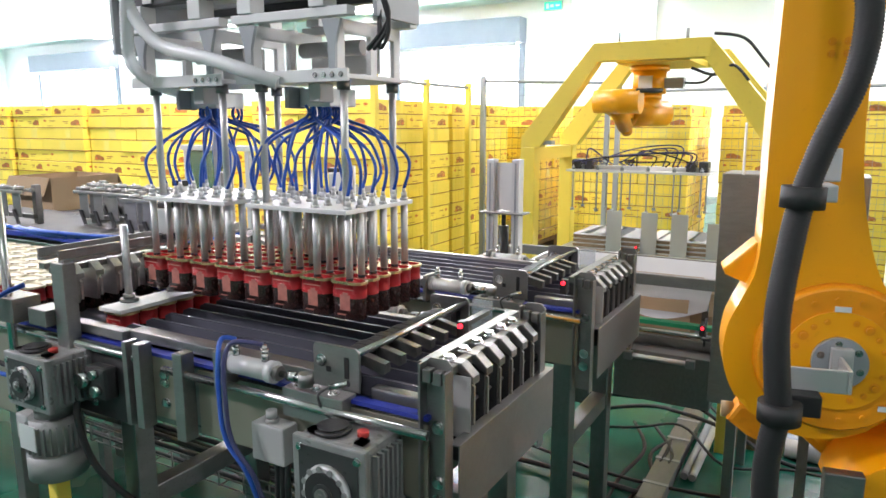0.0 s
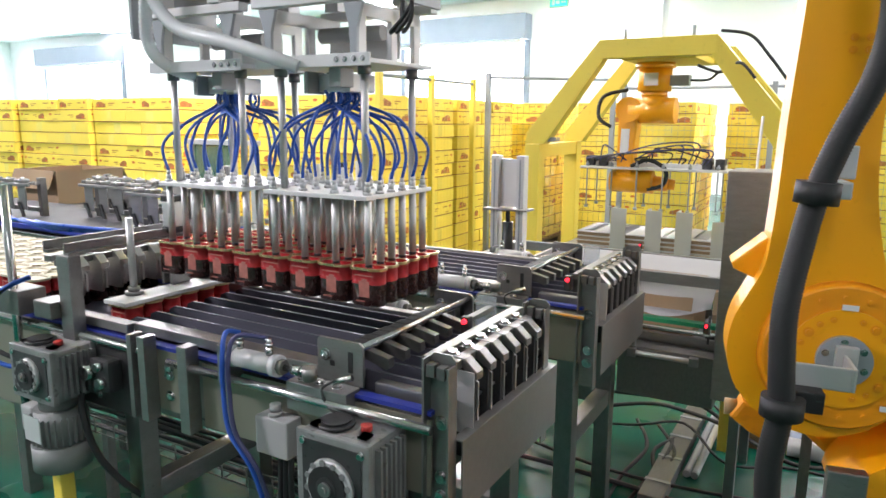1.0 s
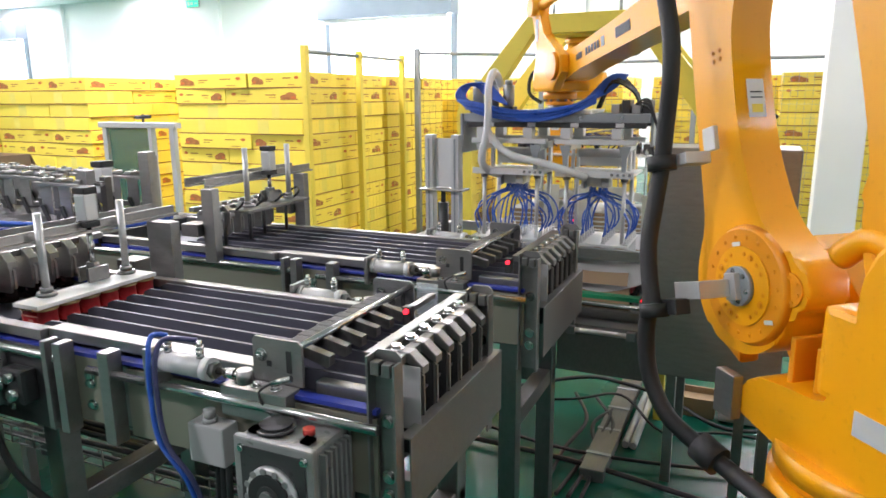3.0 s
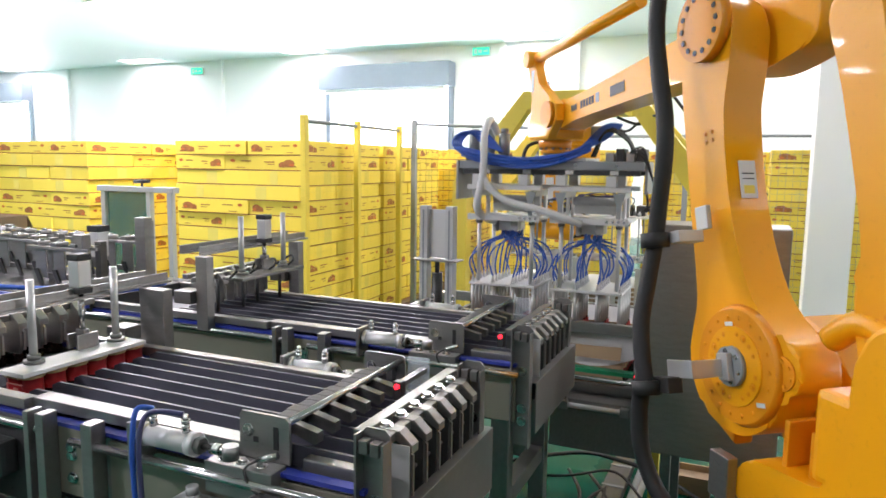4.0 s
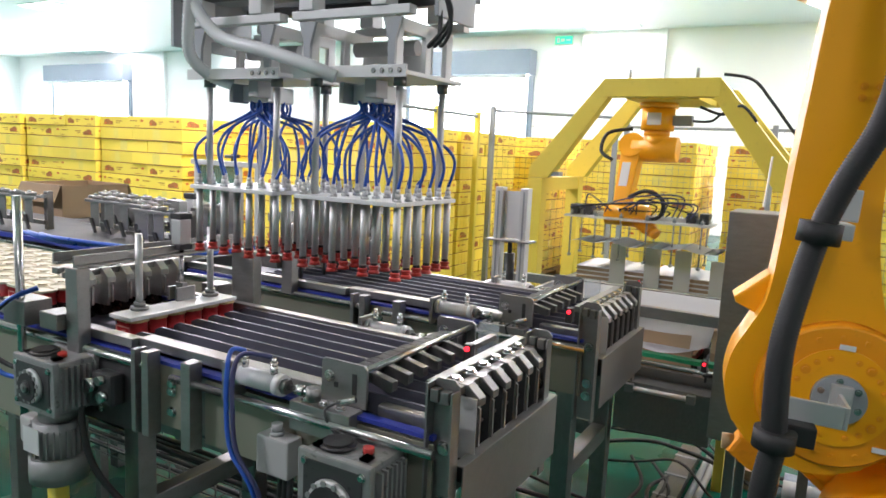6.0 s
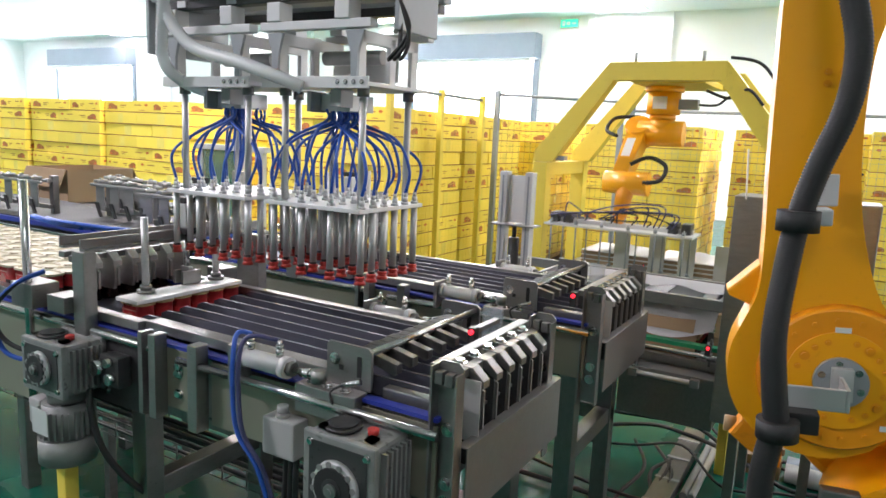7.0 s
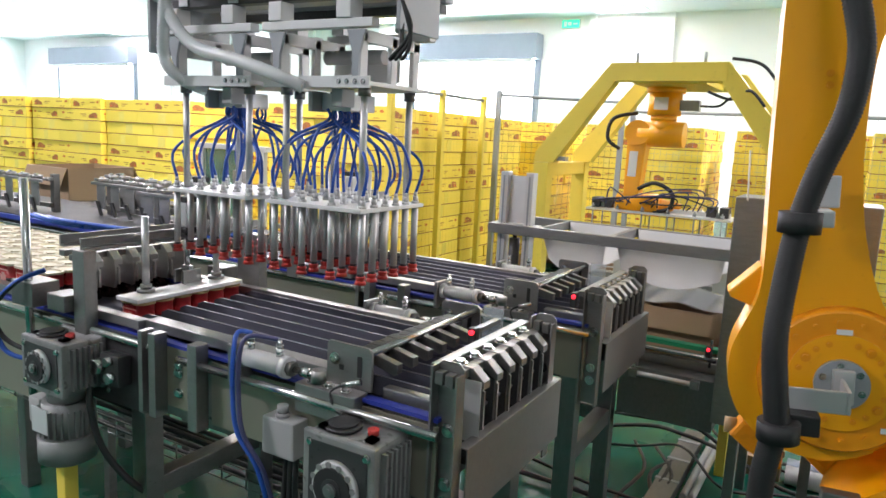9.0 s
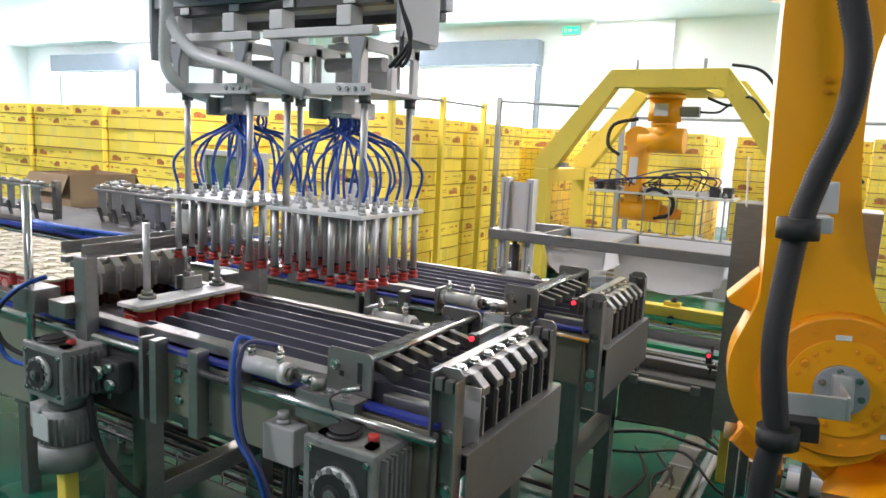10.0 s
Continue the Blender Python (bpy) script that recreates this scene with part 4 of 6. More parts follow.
for sx0, sx1 in ((-1.38, -1.18), (-1.155, -0.97), (-0.94, -0.80), (-0.775, -0.46)):
    for k in range(12):
        o = 0.003 * math.sin(k * 2.3 + sx0 * 9)
        part("divider_sheet", boxes((sx0 + o, sx1 + o, 4.11 + o, 4.50 + o, 0.632 + k * 0.009, 0.6385 + k * 0.009)), BROWN if k % 3 else PAPER, mag)
    part("top_sheet", boxes((sx0, sx1, 4.105, 4.505, 0.742, 0.746)), PAPER, mag, "white divider sheet")

pan = thing("control_cabinet", "plain stainless cabinet side beside the carton conveyor", "cabinet", (0, 0, 0))
part("body", boxes((-0.40, 0.12, 3.06, 3.30, 0.23, 1.21), bevel=0.006), STEEL, pan)
for lx in (-0.04, 0.06):
    for ly in (3.08, 3.24):
        part("leg", boxes((lx, lx + 0.04, ly, ly + 0.04, LOW, 0.229)), STEEL_D, pan)
part("hinge", boxes((-0.404, -0.4005, 3.10, 3.13, 0.9, 1.0)), DARK, pan)
shrink(pan)

# ---- yellow gantry ----
gan = thing("gantry_frame", "yellow painted steel gantry with sloping shoulders", "gantry", (0, 0, 0))
GX0, GX1, GA, GB = -1.61, -0.23, -1.235, -0.61


def gantry_side(y):
    w = 0.045
    part("post", boxes((GX0 - w, GX0 + w, y - w, y + w, 0.0, 1.27), bevel=0.004), YELLOW, gan)
    part("post", boxes((GX1 - w, GX1 + w, y - w, y + w, 0.0, 1.27), bevel=0.004), YELLOW, gan)
    for px_, ax in ((GX0, GA), (GX1, GB)):
        s = 1 if ax > px_ else -1
        bm = bmesh.new()
        prism(bm, [(px_ - s * w, 1.272), (px_ - s * w, 1.33), (ax, 1.84), (ax + s * 0.03, 1.74), (px_ + s * (w + 0.03), 1.272)], y - w + 0.002, y + w - 0.002, bevel=0.003)
        part("sloping_beam", bm, YELLOW, gan)
    part("top_beam", boxes((GA + 0.002, GB - 0.002, y - w, y + w, 1.745, 1.845), bevel=0.004), YELLOW, gan)
    for px_ in (GX0, GX1):
        part("foot_plate", boxes((px_ - 0.09, px_ + 0.09, y - 0.09, y + 0.09, 0, 0.012)), YELLOW, gan)
        for sx in (-0.065, 0.065):
            bolt(gan, px_ + sx, y - 0.07, 0.012)
    for ex in (-1.1, -0.74):
        part("lifting_eye", cyls(((ex, y, 1.845), (ex, y, 1.90), 0.009), seg=8), GREY, gan)


gantry_side(3.95)
gantry_side(4.62)
for gx in (GX0, GX1):
    part("side_beam", boxes((gx - 0.04, gx + 0.04, 3.997, 4.573, 1.19, 1.27), bevel=0.004), YELLOW, gan)
part("robot_plate", boxes((-1.13, -0.73, 3.997, 4.573, 1.74, 1.775), bevel=0.004), YELLOW, gan)
part("bracket", boxes((GX0 + 0.05, GX0 + 0.14, 3.93, 3.99, 1.285, 1.31)), GREY, gan)
for k in range(2):
    part("cable", hose([(-0.72, 4.0, 1.70), (-0.60, 3.98, 1.66), (-0.50, 3.9, 1.70), (-0.42, 3.88, 1.62)] if k else [(-0.60, 3.9, 1.86), (-0.46, 3.9, 1.83), (-0.36, 3.89, 1.72), (-0.2, 3.89, 1.52), (0.05, 3.9, 1.3)], 0.008, 8), BLACK, gan)

# ---- small robot hanging from the gantry ----
HX, HY = -1.0, 4.26
hung = thing("hanging_robot", "small yellow-orange six-axis robot hanging from the gantry", "robot", (HX, HY, 1.738))
part("base", cyls(((0, 0, 0), (0, 0, -0.03), 0.11), ((0, 0, -0.03), (0, 0, -0.16), 0.095), ((0, 0, -0.16), (0, 0, -0.19), 0.075), seg=28), ORANGE, hung)
part("base_label", boxes((-0.04, 0.04, -0.0975, -0.096, -0.13, -0.06)), PAPER, hung)
part("connector", boxes((0.09, 0.20, -0.03, 0.03, -0.13, -0.07), bevel=0.006), GREY, hung)
part("cable", hose([(0.20, 0, -0.10), (0.30, -0.02, -0.10), (0.36, -0.05, -0.06), (0.45, -0.1, -0.02)], 0.007), BLACK, hung)
shoulder = part("shoulder", cyls(((-0.13, 0, 0), (0.13, 0, 0), 0.075), ((0, 0, 0.0), (0, 0, 0.09), 0.07), seg=28), ORANGE, hung)
upper = bmesh.new()
cyl(upper, (-0.04, -0.07, 0), (-0.04, 0.07, 0), 0.075, seg=24)
prism(upper, [(-0.10, 0.0), (0.02, 0.0), (0.0, -0.38), (-0.09, -0.38)], -0.055, 0.055, bevel=0.01)
cyl(upper, (-0.13, 0, -0.42), (0.12, 0, -0.42), 0.062, 0.068, seg=24)
upper_arm = part("upper_arm", upper, ORANGE, hung)
part("arm_label", boxes((-0.075, -0.025, -0.0575, -0.0555, -0.26, -0.11)), PAPER, upper_arm)
part("arm_cable", hose([(-0.06, -0.02, 0.12), (-0.20, -0.04, 0.08), (-0.22, -0.05, -0.04), (-0.14, -0.06, -0.10)], 0.011, 8), BLACK, upper_arm)
part("arm_cable", hose([(0.0, -0.06, -0.33), (0.10, -0.08, -0.29), (0.20, -0.07, -0.34), (0.19, -0.05, -0.43), (0.10, -0.05, -0.46)], 0.012, 8), BLACK, upper_arm)
fore = bmesh.new()
cyl(fore, (0, 0, 0.03), (0, 0, -0.20), 0.056, 0.040, seg=20)
cyl(fore, (0, 0, -0.20), (0, 0, -0.24), 0.034, 0.030, seg=20)
forearm = part("forearm", fore, ORANGE_D, hung)
tool = part("tool_plate", boxes((-0.42, 0.42, -0.12, 0.12, -0.012, 0.0), (-0.40, 0.40, -0.02, 0.02, 0.0, 0.025), bevel=0.002), ALU_W, hung, "aluminium suction tool plate")
for k in range(6):
    sx = -0.38 + 0.15 * k
    for sy in (-0.10, 0.10):
        part("suction_stem", cyls(((sx, sy, -0.235), (sx, sy, 0.03), 0.0048), ((sx, sy, 0.001), (sx, sy, 0.02), 0.011), ((sx, sy, -0.25), (sx, sy, -0.235), 0.012), seg=10), GREY, tool)
r2 = random.Random(9)
for k in range(12):
    a, b = r2.uniform(-0.38, 0.38), r2.uniform(-0.38, 0.38)
    h = r2.uniform(0.05, 0.16)
    part("tool_hose", hose([(a, -0.1, 0.03), (a + 0.02, -0.12, h), ((a + b) / 2, -0.14, h * 0.9), (b, -0.1, 0.05), (b, 0.0, 0.03)], 0.0042, 6), PLUM if k % 3 else BLACK, tool)
for sx in (-0.38, -0.3, 0.30, 0.37):
    part("valve", boxes((sx - 0.025, sx + 0.025, -0.06, 0.04, 0.001, 0.06), bevel=0.004), DARK, tool)

# ---- white frame and further machinery at the back left ----
gate = thing("machine_guard", "aluminium framed guard with see-through teal panel", "guard", (0, 0, 0))
for gx in (-3.84, -3.28):
    part("upright", boxes((gx, gx + 0.035, 3.28, 3.315, 0.0, 1.235), bevel=0.003), ALU_W, gate)
part("top_bar", boxes((-3.86, -3.22, 3.27, 3.325, 1.236, 1.27), bevel=0.003), ALU_W, gate)
part("tinted_panel", boxes((-3.80, -3.45, 3.30, 3.306, 0.6, 1.235)), MESH_T, gate)
part("middle_upright", boxes((-3.45, -3.42, 3.28, 3.315, 0.0, 1.235)), ALU_W, gate)
part("beacon_stem", cyls(((-3.5, 3.3, 1.27), (-3.5, 3.3, 1.32), 0.008), ((-3.56, 3.3, 1.30), (-3.44, 3.3, 1.305), 0.012), seg=8), DARK, gate)


def flag_rack(x, y, n, pitch, label):
    """Upright steel flags in a row along x, each with a clamp on top and a slanted fin below."""
    t = thing("flag_rack", label, "clamp rack", (x, y, 0), "flag racks")
    w = n * pitch
    part("rail", boxes((-w, 0.02, -0.012, 0.0, 1.095, 1.108), (-w, 0.02, 0.022, 0.034, 1.10, 1.112), bevel=0.002), STEEL, t)
    part("lower_rail", boxes((-w, 0.0, 0.04, 0.055, 0.975, 0.995), bevel=0.002), STEEL_D, t)
    flag = mesh_of("flag", boxes((-0.030, 0.030, 0.002, 0.007, 0.985, 1.094), bevel=0.001), STEEL)
    bmp = bmesh.new()
    prism(bmp, [(-0.032, 1.02), (-0.012, 1.02), (0.018, 0.955), (0.0, 0.952)], -0.006, 0.0015)
    fin = mesh_of("fin", bmp, DARK)
    clip = mesh_of("clamp_block", boxes((-0.016, 0.016, -0.018, 0.036, 1.1125, 1.126), bevel=0.003), STEEL)
    for k in range(n):
        for nm, me in (("flag", flag), ("fin", fin), ("clamp_block", clip)):
            part(nm, me, None, t).location = (-(k + 0.5) * pitch, 0, 0)
        bolt(t, -(k + 0.5) * pitch, 0.01, 1.126, s=1.2)
    for px_ in (-w + 0.01, -0.03):
        part("post", boxes((px_, px_ + 0.03, 0.06, 0.09, 0.94, 1.13), bevel=0.003), STEEL_D, t)
        part("post_arm", boxes((px_, px_ + 0.03, 0.0345, 0.0595, 1.10, 1.115)), STEEL_D, t)
    return t


flag_rack(-2.24, 1.86, 3, 0.10, "steel flags with bolted clamps and dark fins on the far line")
flag_rack(-2.62, 1.98, 4, 0.105, "steel flags with bolted clamps and dark fins on the far line")
flag_rack(-2.30, 2.14, 9, 0.10, "steel flags with bolted clamps and dark fins behind the feed line")
flag_rack(-3.22, 1.84, 6, 0.11, "steel flags with bolted clamps and dark fins on the far line")
far = thing("feed_line", "stainless tin feed line with blue belt edges at the back", "conveyor", (0, 0, 0))
part("bed", boxes((-5.0, -2.1, 1.75, 2.25, 0.90, 0.95), bevel=0.003), BLACK, far)
part("belt_edge", boxes((-5.0, -2.1, 1.735, 1.748, 0.925, 0.945)), BELT, far)
for lx in (-4.8, -3.4, -2.2):
    for ly in (1.78, 2.18):
        part("leg", boxes((lx, lx + 0.045, ly, ly + 0.045, 0, 0.899)), STEEL_D, far)
for k, (bx, by) in enumerate(((-2.3, 1.85), (-2.3, 2.15), (-2.15, 2.0))):
    part("post", boxes((bx, bx + 0.05, by, by + 0.04, 0.95, 1.16 + 0.03 * k), bevel=0.003), STEEL, far)
part("press_cylinder", boxes((-2.42, -2.37, 2.02, 2.07, 1.05, 1.15), bevel=0.004), ALU, far)
part("cylinder_cap", boxes((-2.425, -2.365, 2.015, 2.075, 1.151, 1.175), bevel=0.003), BLACK, far)
for k in range(3):
    solid("air_hose", hose([(-3.1 + 0.1 * k, 1.68, 0.98), (-2.7, 1.66 - 0.01 * k, 0.965 + 0.01 * k), (-2.3, 1.70, 0.985), (-1.95, 1.72, 1.0 + 0.01 * k), (-1.75, 1.75, 1.04)], 0.008), BLUE, "blue air hose lying along the feed line", "hose")

# red sensor lights; the third is a glowing stand-in for a beam's spot on the carton
for sx, sy, sz in ((-0.670, 1.302, 0.981), (-0.601, 1.748, 0.993), (-0.465 * 0.76, 3.25 * 0.76, 0.717), (-0.98, 4.05, 0.70)):
    s = thing("sensor_red_light", "small lit red light of a photo sensor, or its spot on a carton", "sensor", (sx, sy, sz), "photo sensors")
    part("body", boxes((-0.009, 0.009, 0.0, 0.02, -0.03, 0.009), bevel=0.002), DARK, s)
    part("lamp", cyls(((0.001, -0.0005, 0), (0.001, -0.006, 0), 0.0052)), LED, s)
    if sy < 1.4:
        part("stem", boxes((-0.008, 0.008, 0.0205, 0.130, -0.005, 0.005)), STEEL_D, s)
for yy in (A_Y + 0.452, B_Y + 0.452):
    solid("acrylic_shield", boxes((-0.712, -0.66, yy, yy + 0.003, 0.93, 1.005)), SHEET_C, "small clear acrylic shield beside the bracket", "shield")
r3 = random.Random(21)
for k in range(3):
    y_ = 2.0 + 0.4 * k
    solid("floor_cable", hose([(-2.6, y_ + r3.uniform(-0.1, 0.1), 0.02), (-1.4, y_ + r3.uniform(-0.1, 0.2), 0.02), (-0.6, y_ + r3.uniform(-0.2, 0.2), 0.03), (0.3, y_ + r3.uniform(-0.2, 0.2), 0.02), (1.8, y_ + 0.1, 0.02)], 0.007 + 0.003 * (k % 2), 6), BLACK, "black cable lying on the floor", "cable", "floor cables")
# low clutter on the floor between the machines and the robot
duct = thing("floor_duct", "worn stainless cable duct lying on the floor", "duct", (-0.50, 2.45, 0))
part("trough", boxes((-0.045, 0.045, 0, 0.95, 0.0, 0.05), bevel=0.004), STEEL_D, duct)
for k in range(4):
    part("strap", boxes((-0.048, 0.048, 0.12 + 0.22 * k, 0.14 + 0.22 * k, 0.0505, 0.053)), GREY, duct)
for k, px_ in enumerate((0.075, 0.105)):
    part("pipe", hose([(px_, 0.30, 0.02), (px_ + 0.004, 0.6, 0.02), (px_ + 0.01, 0.93, 0.03)], 0.015, 10), PLASTIC if k else GREY, duct)
r4 = random.Random(77)
for k in range(4):
    y_ = 3.0 + 0.13 * k
    zz = 0.02 + 0.03 * (k % 3)
    solid("floor_cable", hose([(-1.0 - r4.uniform(0, 0.3), y_ + r4.uniform(-0.2, 0.2), 0.012), (-0.72, y_ + r4.uniform(-0.08, 0.08), zz + 0.06), (-0.5, y_ + r4.uniform(-0.1, 0.1), zz + 0.075), (-0.3, y_ + r4.uniform(-0.1, 0.1), zz), (-0.05, y_ + r4.uniform(-0.08, 0.12), 0.02), (0.3, y_ + r4.uniform(-0.1, 0.1), 0.012)], 0.006 + 0.003 * (k % 2), 6), BLACK, "black cable slung over the floor duct", "cable", "floor cables")
for k in range(4):
    x_ = -0.64 + 0.045 * k
    solid("floor_cable", hose([(x_, 2.3, 0.012), (x_ + r4.uniform(-0.06, 0.06), 2.6, 0.02), (x_ + r4.uniform(-0.08, 0.08), 2.85, 0.05), (x_ + r4.uniform(-0.1, 0.1), 3.15, 0.03)], 0.008, 6), BLACK, "black cable lying along the floor duct", "cable", "floor cables")
open_tray = thing("brown_tray", "small brown board tray on the floor by the robot", "tray", (-0.20, 3.24, 0))
part("base", boxes((-0.09, 0.09, -0.07, 0.07, 0, 0.06), bevel=0.004), BROWN, open_tray)
for ry in (-0.075, 0.065):
    part("rim", boxes((-0.095, 0.095, ry, ry + 0.01, 0.061, 0.09)), BROWN, open_tray)
for yy, zz, mm in ((3.18, 0.04, PLASTIC), (3.262, 0.04, SHUT)):
    solid("pipe_offcut", cyls(((-0.09, yy, zz), (0.06, yy, zz), 0.04), seg=20), mm, "short plastic pipe piece lying on the floor", "pipe", "pipe pieces")


# bolts painted over with the robot
bm = bmesh.new()
cyl(bm, (0, 0, 0), (0, 0, 0.007), 0.0075, seg=8)
cyl(bm, (0, 0, -0.002), (0, 0, 0.0015), 0.012, seg=14)
ORBOLT = mesh_of("bolt", bm, ORANGE_D)

# ---- gripper ----
BLK, BY = 0.362, 0.332          # one block's plate
CXS = (-0.2225, 0.2225)
grip = thing("vacuum_gripper", "twin-block vacuum gripper with steel tubes, red cups and blue hoses", "gripper")
bm = bmesh.new()
cyl(bm, (0, 0, 0), (0, 0, -0.174), 0.0105, seg=14)
cyl(bm, (0, 0, 0.012), (0, 0, 0.020), 0.013, seg=6)
TUBE = mesh_of("tube", bm, ROD)
bm = bmesh.new()
cyl(bm, (0, 0, -0.174), (0, 0, -0.182), 0.0105, seg=14)
COLLAR = mesh_of("collar", bm, BLACK)
bm = bmesh.new()
cyl(bm, (0, 0, -0.182), (0, 0, -0.189), 0.013, 0.016, seg=14)
cyl(bm, (0, 0, -0.189), (0, 0, -0.195), 0.013, seg=14)
cyl(bm, (0, 0, -0.195), (0, 0, -0.206), 0.014, 0.018, seg=14)
CUP = mesh_of("cup", bm, RED)
bm = bmesh.new()
cyl(bm, (0, 0, 0.020), (0, 0, 0.036), 0.0085, seg=8)
cyl(bm, (0, 0, 0.036), (0, 0, 0.048), 0.006, seg=8)
FIT = mesh_of("fitting", bm, ROD)
r4 = random.Random(3)
SPOTS = []
for cx in CXS:
    part("tube_plate", boxes((cx - BLK / 2, cx + BLK / 2, -BY / 2, BY / 2, 0, 0.012), bevel=0.002), ALU_W, grip, "white aluminium tube plate")
    for i in range(4):
        for j in range(6):
            x, y = cx + (i - 1.5) * 0.1113, (j - 2.5) * PITCH
            SPOTS.append((x, y))
            tb = part("tube", TUBE, None, grip)
            tb.location = (x, y, 0)
            part("collar", COLLAR, None, tb)
            part("cup", CUP, None, tb, "red silicone suction cup")
            part("fitting", FIT, None, tb)
            side = 1 if x > cx else -1
            mx, my = cx + side * 0.012 + r4.uniform(-0.05, 0.05), y * 0.3 + r4.uniform(-0.035, 0.035)
            bow = 0.014 * (i - 1.5) + r4.uniform(-0.026, 0.026)
            part("hose", hose([(x, y, 0.046), (x + bow * 0.8, y + r4.uniform(-0.008, 0.008), 0.12 + r4.uniform(-0.02, 0.015)), ((x * 0.68 + mx * 0.32) + bow, y * 0.65 + my * 0.35, 0.205 + r4.uniform(-0.03, 0.02)), (mx, my, 0.255), (mx, my, 0.29)], 0.0048, 7, 7), BLUE, grip, "blue air hose")
    part("manifold", boxes((cx - 0.055, cx + 0.055, -0.06, 0.06, 0.285, 0.335), bevel=0.004), ALU, grip)
    part("valve_block", boxes((cx - 0.075, cx - 0.058, -0.10, -0.03, 0.28, 0.34), bevel=0.003), PLASTIC, grip)
    part("valve_block", boxes((cx + 0.03, cx + 0.07, -0.12, -0.062, 0.295, 0.345), bevel=0.003), PLASTIC, grip)
    part("upper_plate", boxes((cx - 0.19, cx + 0.19, -0.155, 0.155, 0.352, 0.364), bevel=0.002), ALU_W, grip)
    part("edge_strip", boxes((cx - 0.195, cx + 0.195, -0.163, -0.156, 0.345, 0.377), bevel=0.001), ALU_W, grip)
    for k in range(4):
        bolt(grip, cx + 0.09 + 0.028 * k, -0.163, 0.362, "-y", 0.8)
    for sx in (-0.145, 0.145):
        for sy in (-0.115, 0.115):
            part("guide_rod", cyls(((cx + sx, sy, 0.0125), (cx + sx, sy, 0.352), 0.0105)), ROD, grip)
            part("bush", cyls(((cx + sx, sy, 0.325), (cx + sx, sy, 0.351), 0.018)), STEEL_D, grip)
        # cast carrier arms with a window
        bm = bmesh.new()
        x0 = cx + sx
        for y0_, y1_, z0_, z1_ in ((-0.15, -0.115, 0.366, 0.50), (0.0, 0.03, 0.366, 0.50), (0.115, 0.15, 0.366, 0.50), (-0.15, 0.15, 0.47, 0.505)):
            box(bm, x0 - 0.008, x0 + 0.008, y0_, y1_, z0_, z1_, bevel=0.003)
        part("carrier_arm", bm, ALU_W, grip)
        bm = bmesh.new()
        prism(bm, [(x0 - 0.03, 0.50), (x0 + 0.03, 0.50), (x0 + 0.012, 0.44), (x0 + 0.010, 0.366), (x0 - 0.010, 0.366), (x0 - 0.012, 0.44)], -0.162, -0.152)
        part("carrier_face", bm, GREY, grip)
    part("carrier_rail", boxes((cx - 0.20, cx + 0.20, -0.165, -0.13, 0.506, 0.53), bevel=0.002), ALU_W, grip)
    part("carrier_rail", boxes((cx - 0.20, cx + 0.20, 0.13, 0.165, 0.506, 0.53), bevel=0.002), ALU_W, grip)
    for sx in (-0.15, 0.10):
        part("carriage", boxes((cx + sx - 0.02, cx + sx + 0.03, -0.17, -0.115, 0.531, 0.585), bevel=0.003), ALU_W, grip)
        part("carriage", boxes((cx + sx - 0.02, cx + sx + 0.03, 0.115, 0.17, 0.531, 0.585), bevel=0.003), ALU_W, grip)
    part("air_cylinder", cyls(((cx - 0.12, 0.04, 0.45), (cx + 0.10, 0.04, 0.45), 0.022)), PLASTIC, grip)
    part("cover_sheet", boxes((cx - 0.13, cx + 0.12, 0.09, 0.094, 0.38, 0.47)), PAPER, grip)
for sy in (-0.14, 0.14):
    part("linear_rail", boxes((-0.45, 0.46, sy - 0.018, sy + 0.018, 0.586, 0.612), bevel=0.002), DARK, grip)
    part("frame_beam", boxes((-0.47, 0.48, sy - 0.022, sy + 0.022, 0.6135, 0.655), bevel=0.003), GREY, grip)
part("end_plate", boxes((-0.485, -0.472, -0.17, 0.17, 0.45, 0.655), bevel=0.002), GREY, grip)
part("end_plate", boxes((0.482, 0.495, -0.14, 0.06, 0.50, 0.655), bevel=0.002), GREY, grip)
part("top_plate", boxes((-0.20, 0.20, -0.16, 0.16, 0.656, 0.672), bevel=0.002), ALU, grip)
part("flange", cyls(((0, 0, 0.672), (0, 0, 0.685), 0.075), ((0, 0, 0.685), (0, 0, 0.695), 0.06), seg=28), STEEL, grip)
part("cross_duct", boxes((-0.46, 0.46, -0.05, 0.05, 0.61, 0.64), bevel=0.003), GREY, grip)
for k in range(8):
    y_ = -0.155 + 0.02 * k
    part("hose", hose([(-0.46, y_, 0.68), (-0.30, y_ - 0.03, 0.665), (-0.05, -0.165 + 0.008 * k, 0.672), (0.12, -0.15 + 0.01 * k, 0.70), (0.26, -0.06, 0.76 + 0.01 * k), (0.34, 0.0, 0.84)], 0.006, 7), BLUE, grip, "blue air hose")
for k in range(5):
    part("hose", hose([(-0.45, -0.12 + 0.03 * k, 0.69), (-0.52, -0.14 + 0.03 * k, 0.74), (-0.48, -0.12 + 0.03 * k, 0.80), (-0.36, -0.08, 0.80 - 0.015 * k), (-0.25, -0.1, 0.70)], 0.006, 7), BLUE, grip, "blue air hose")
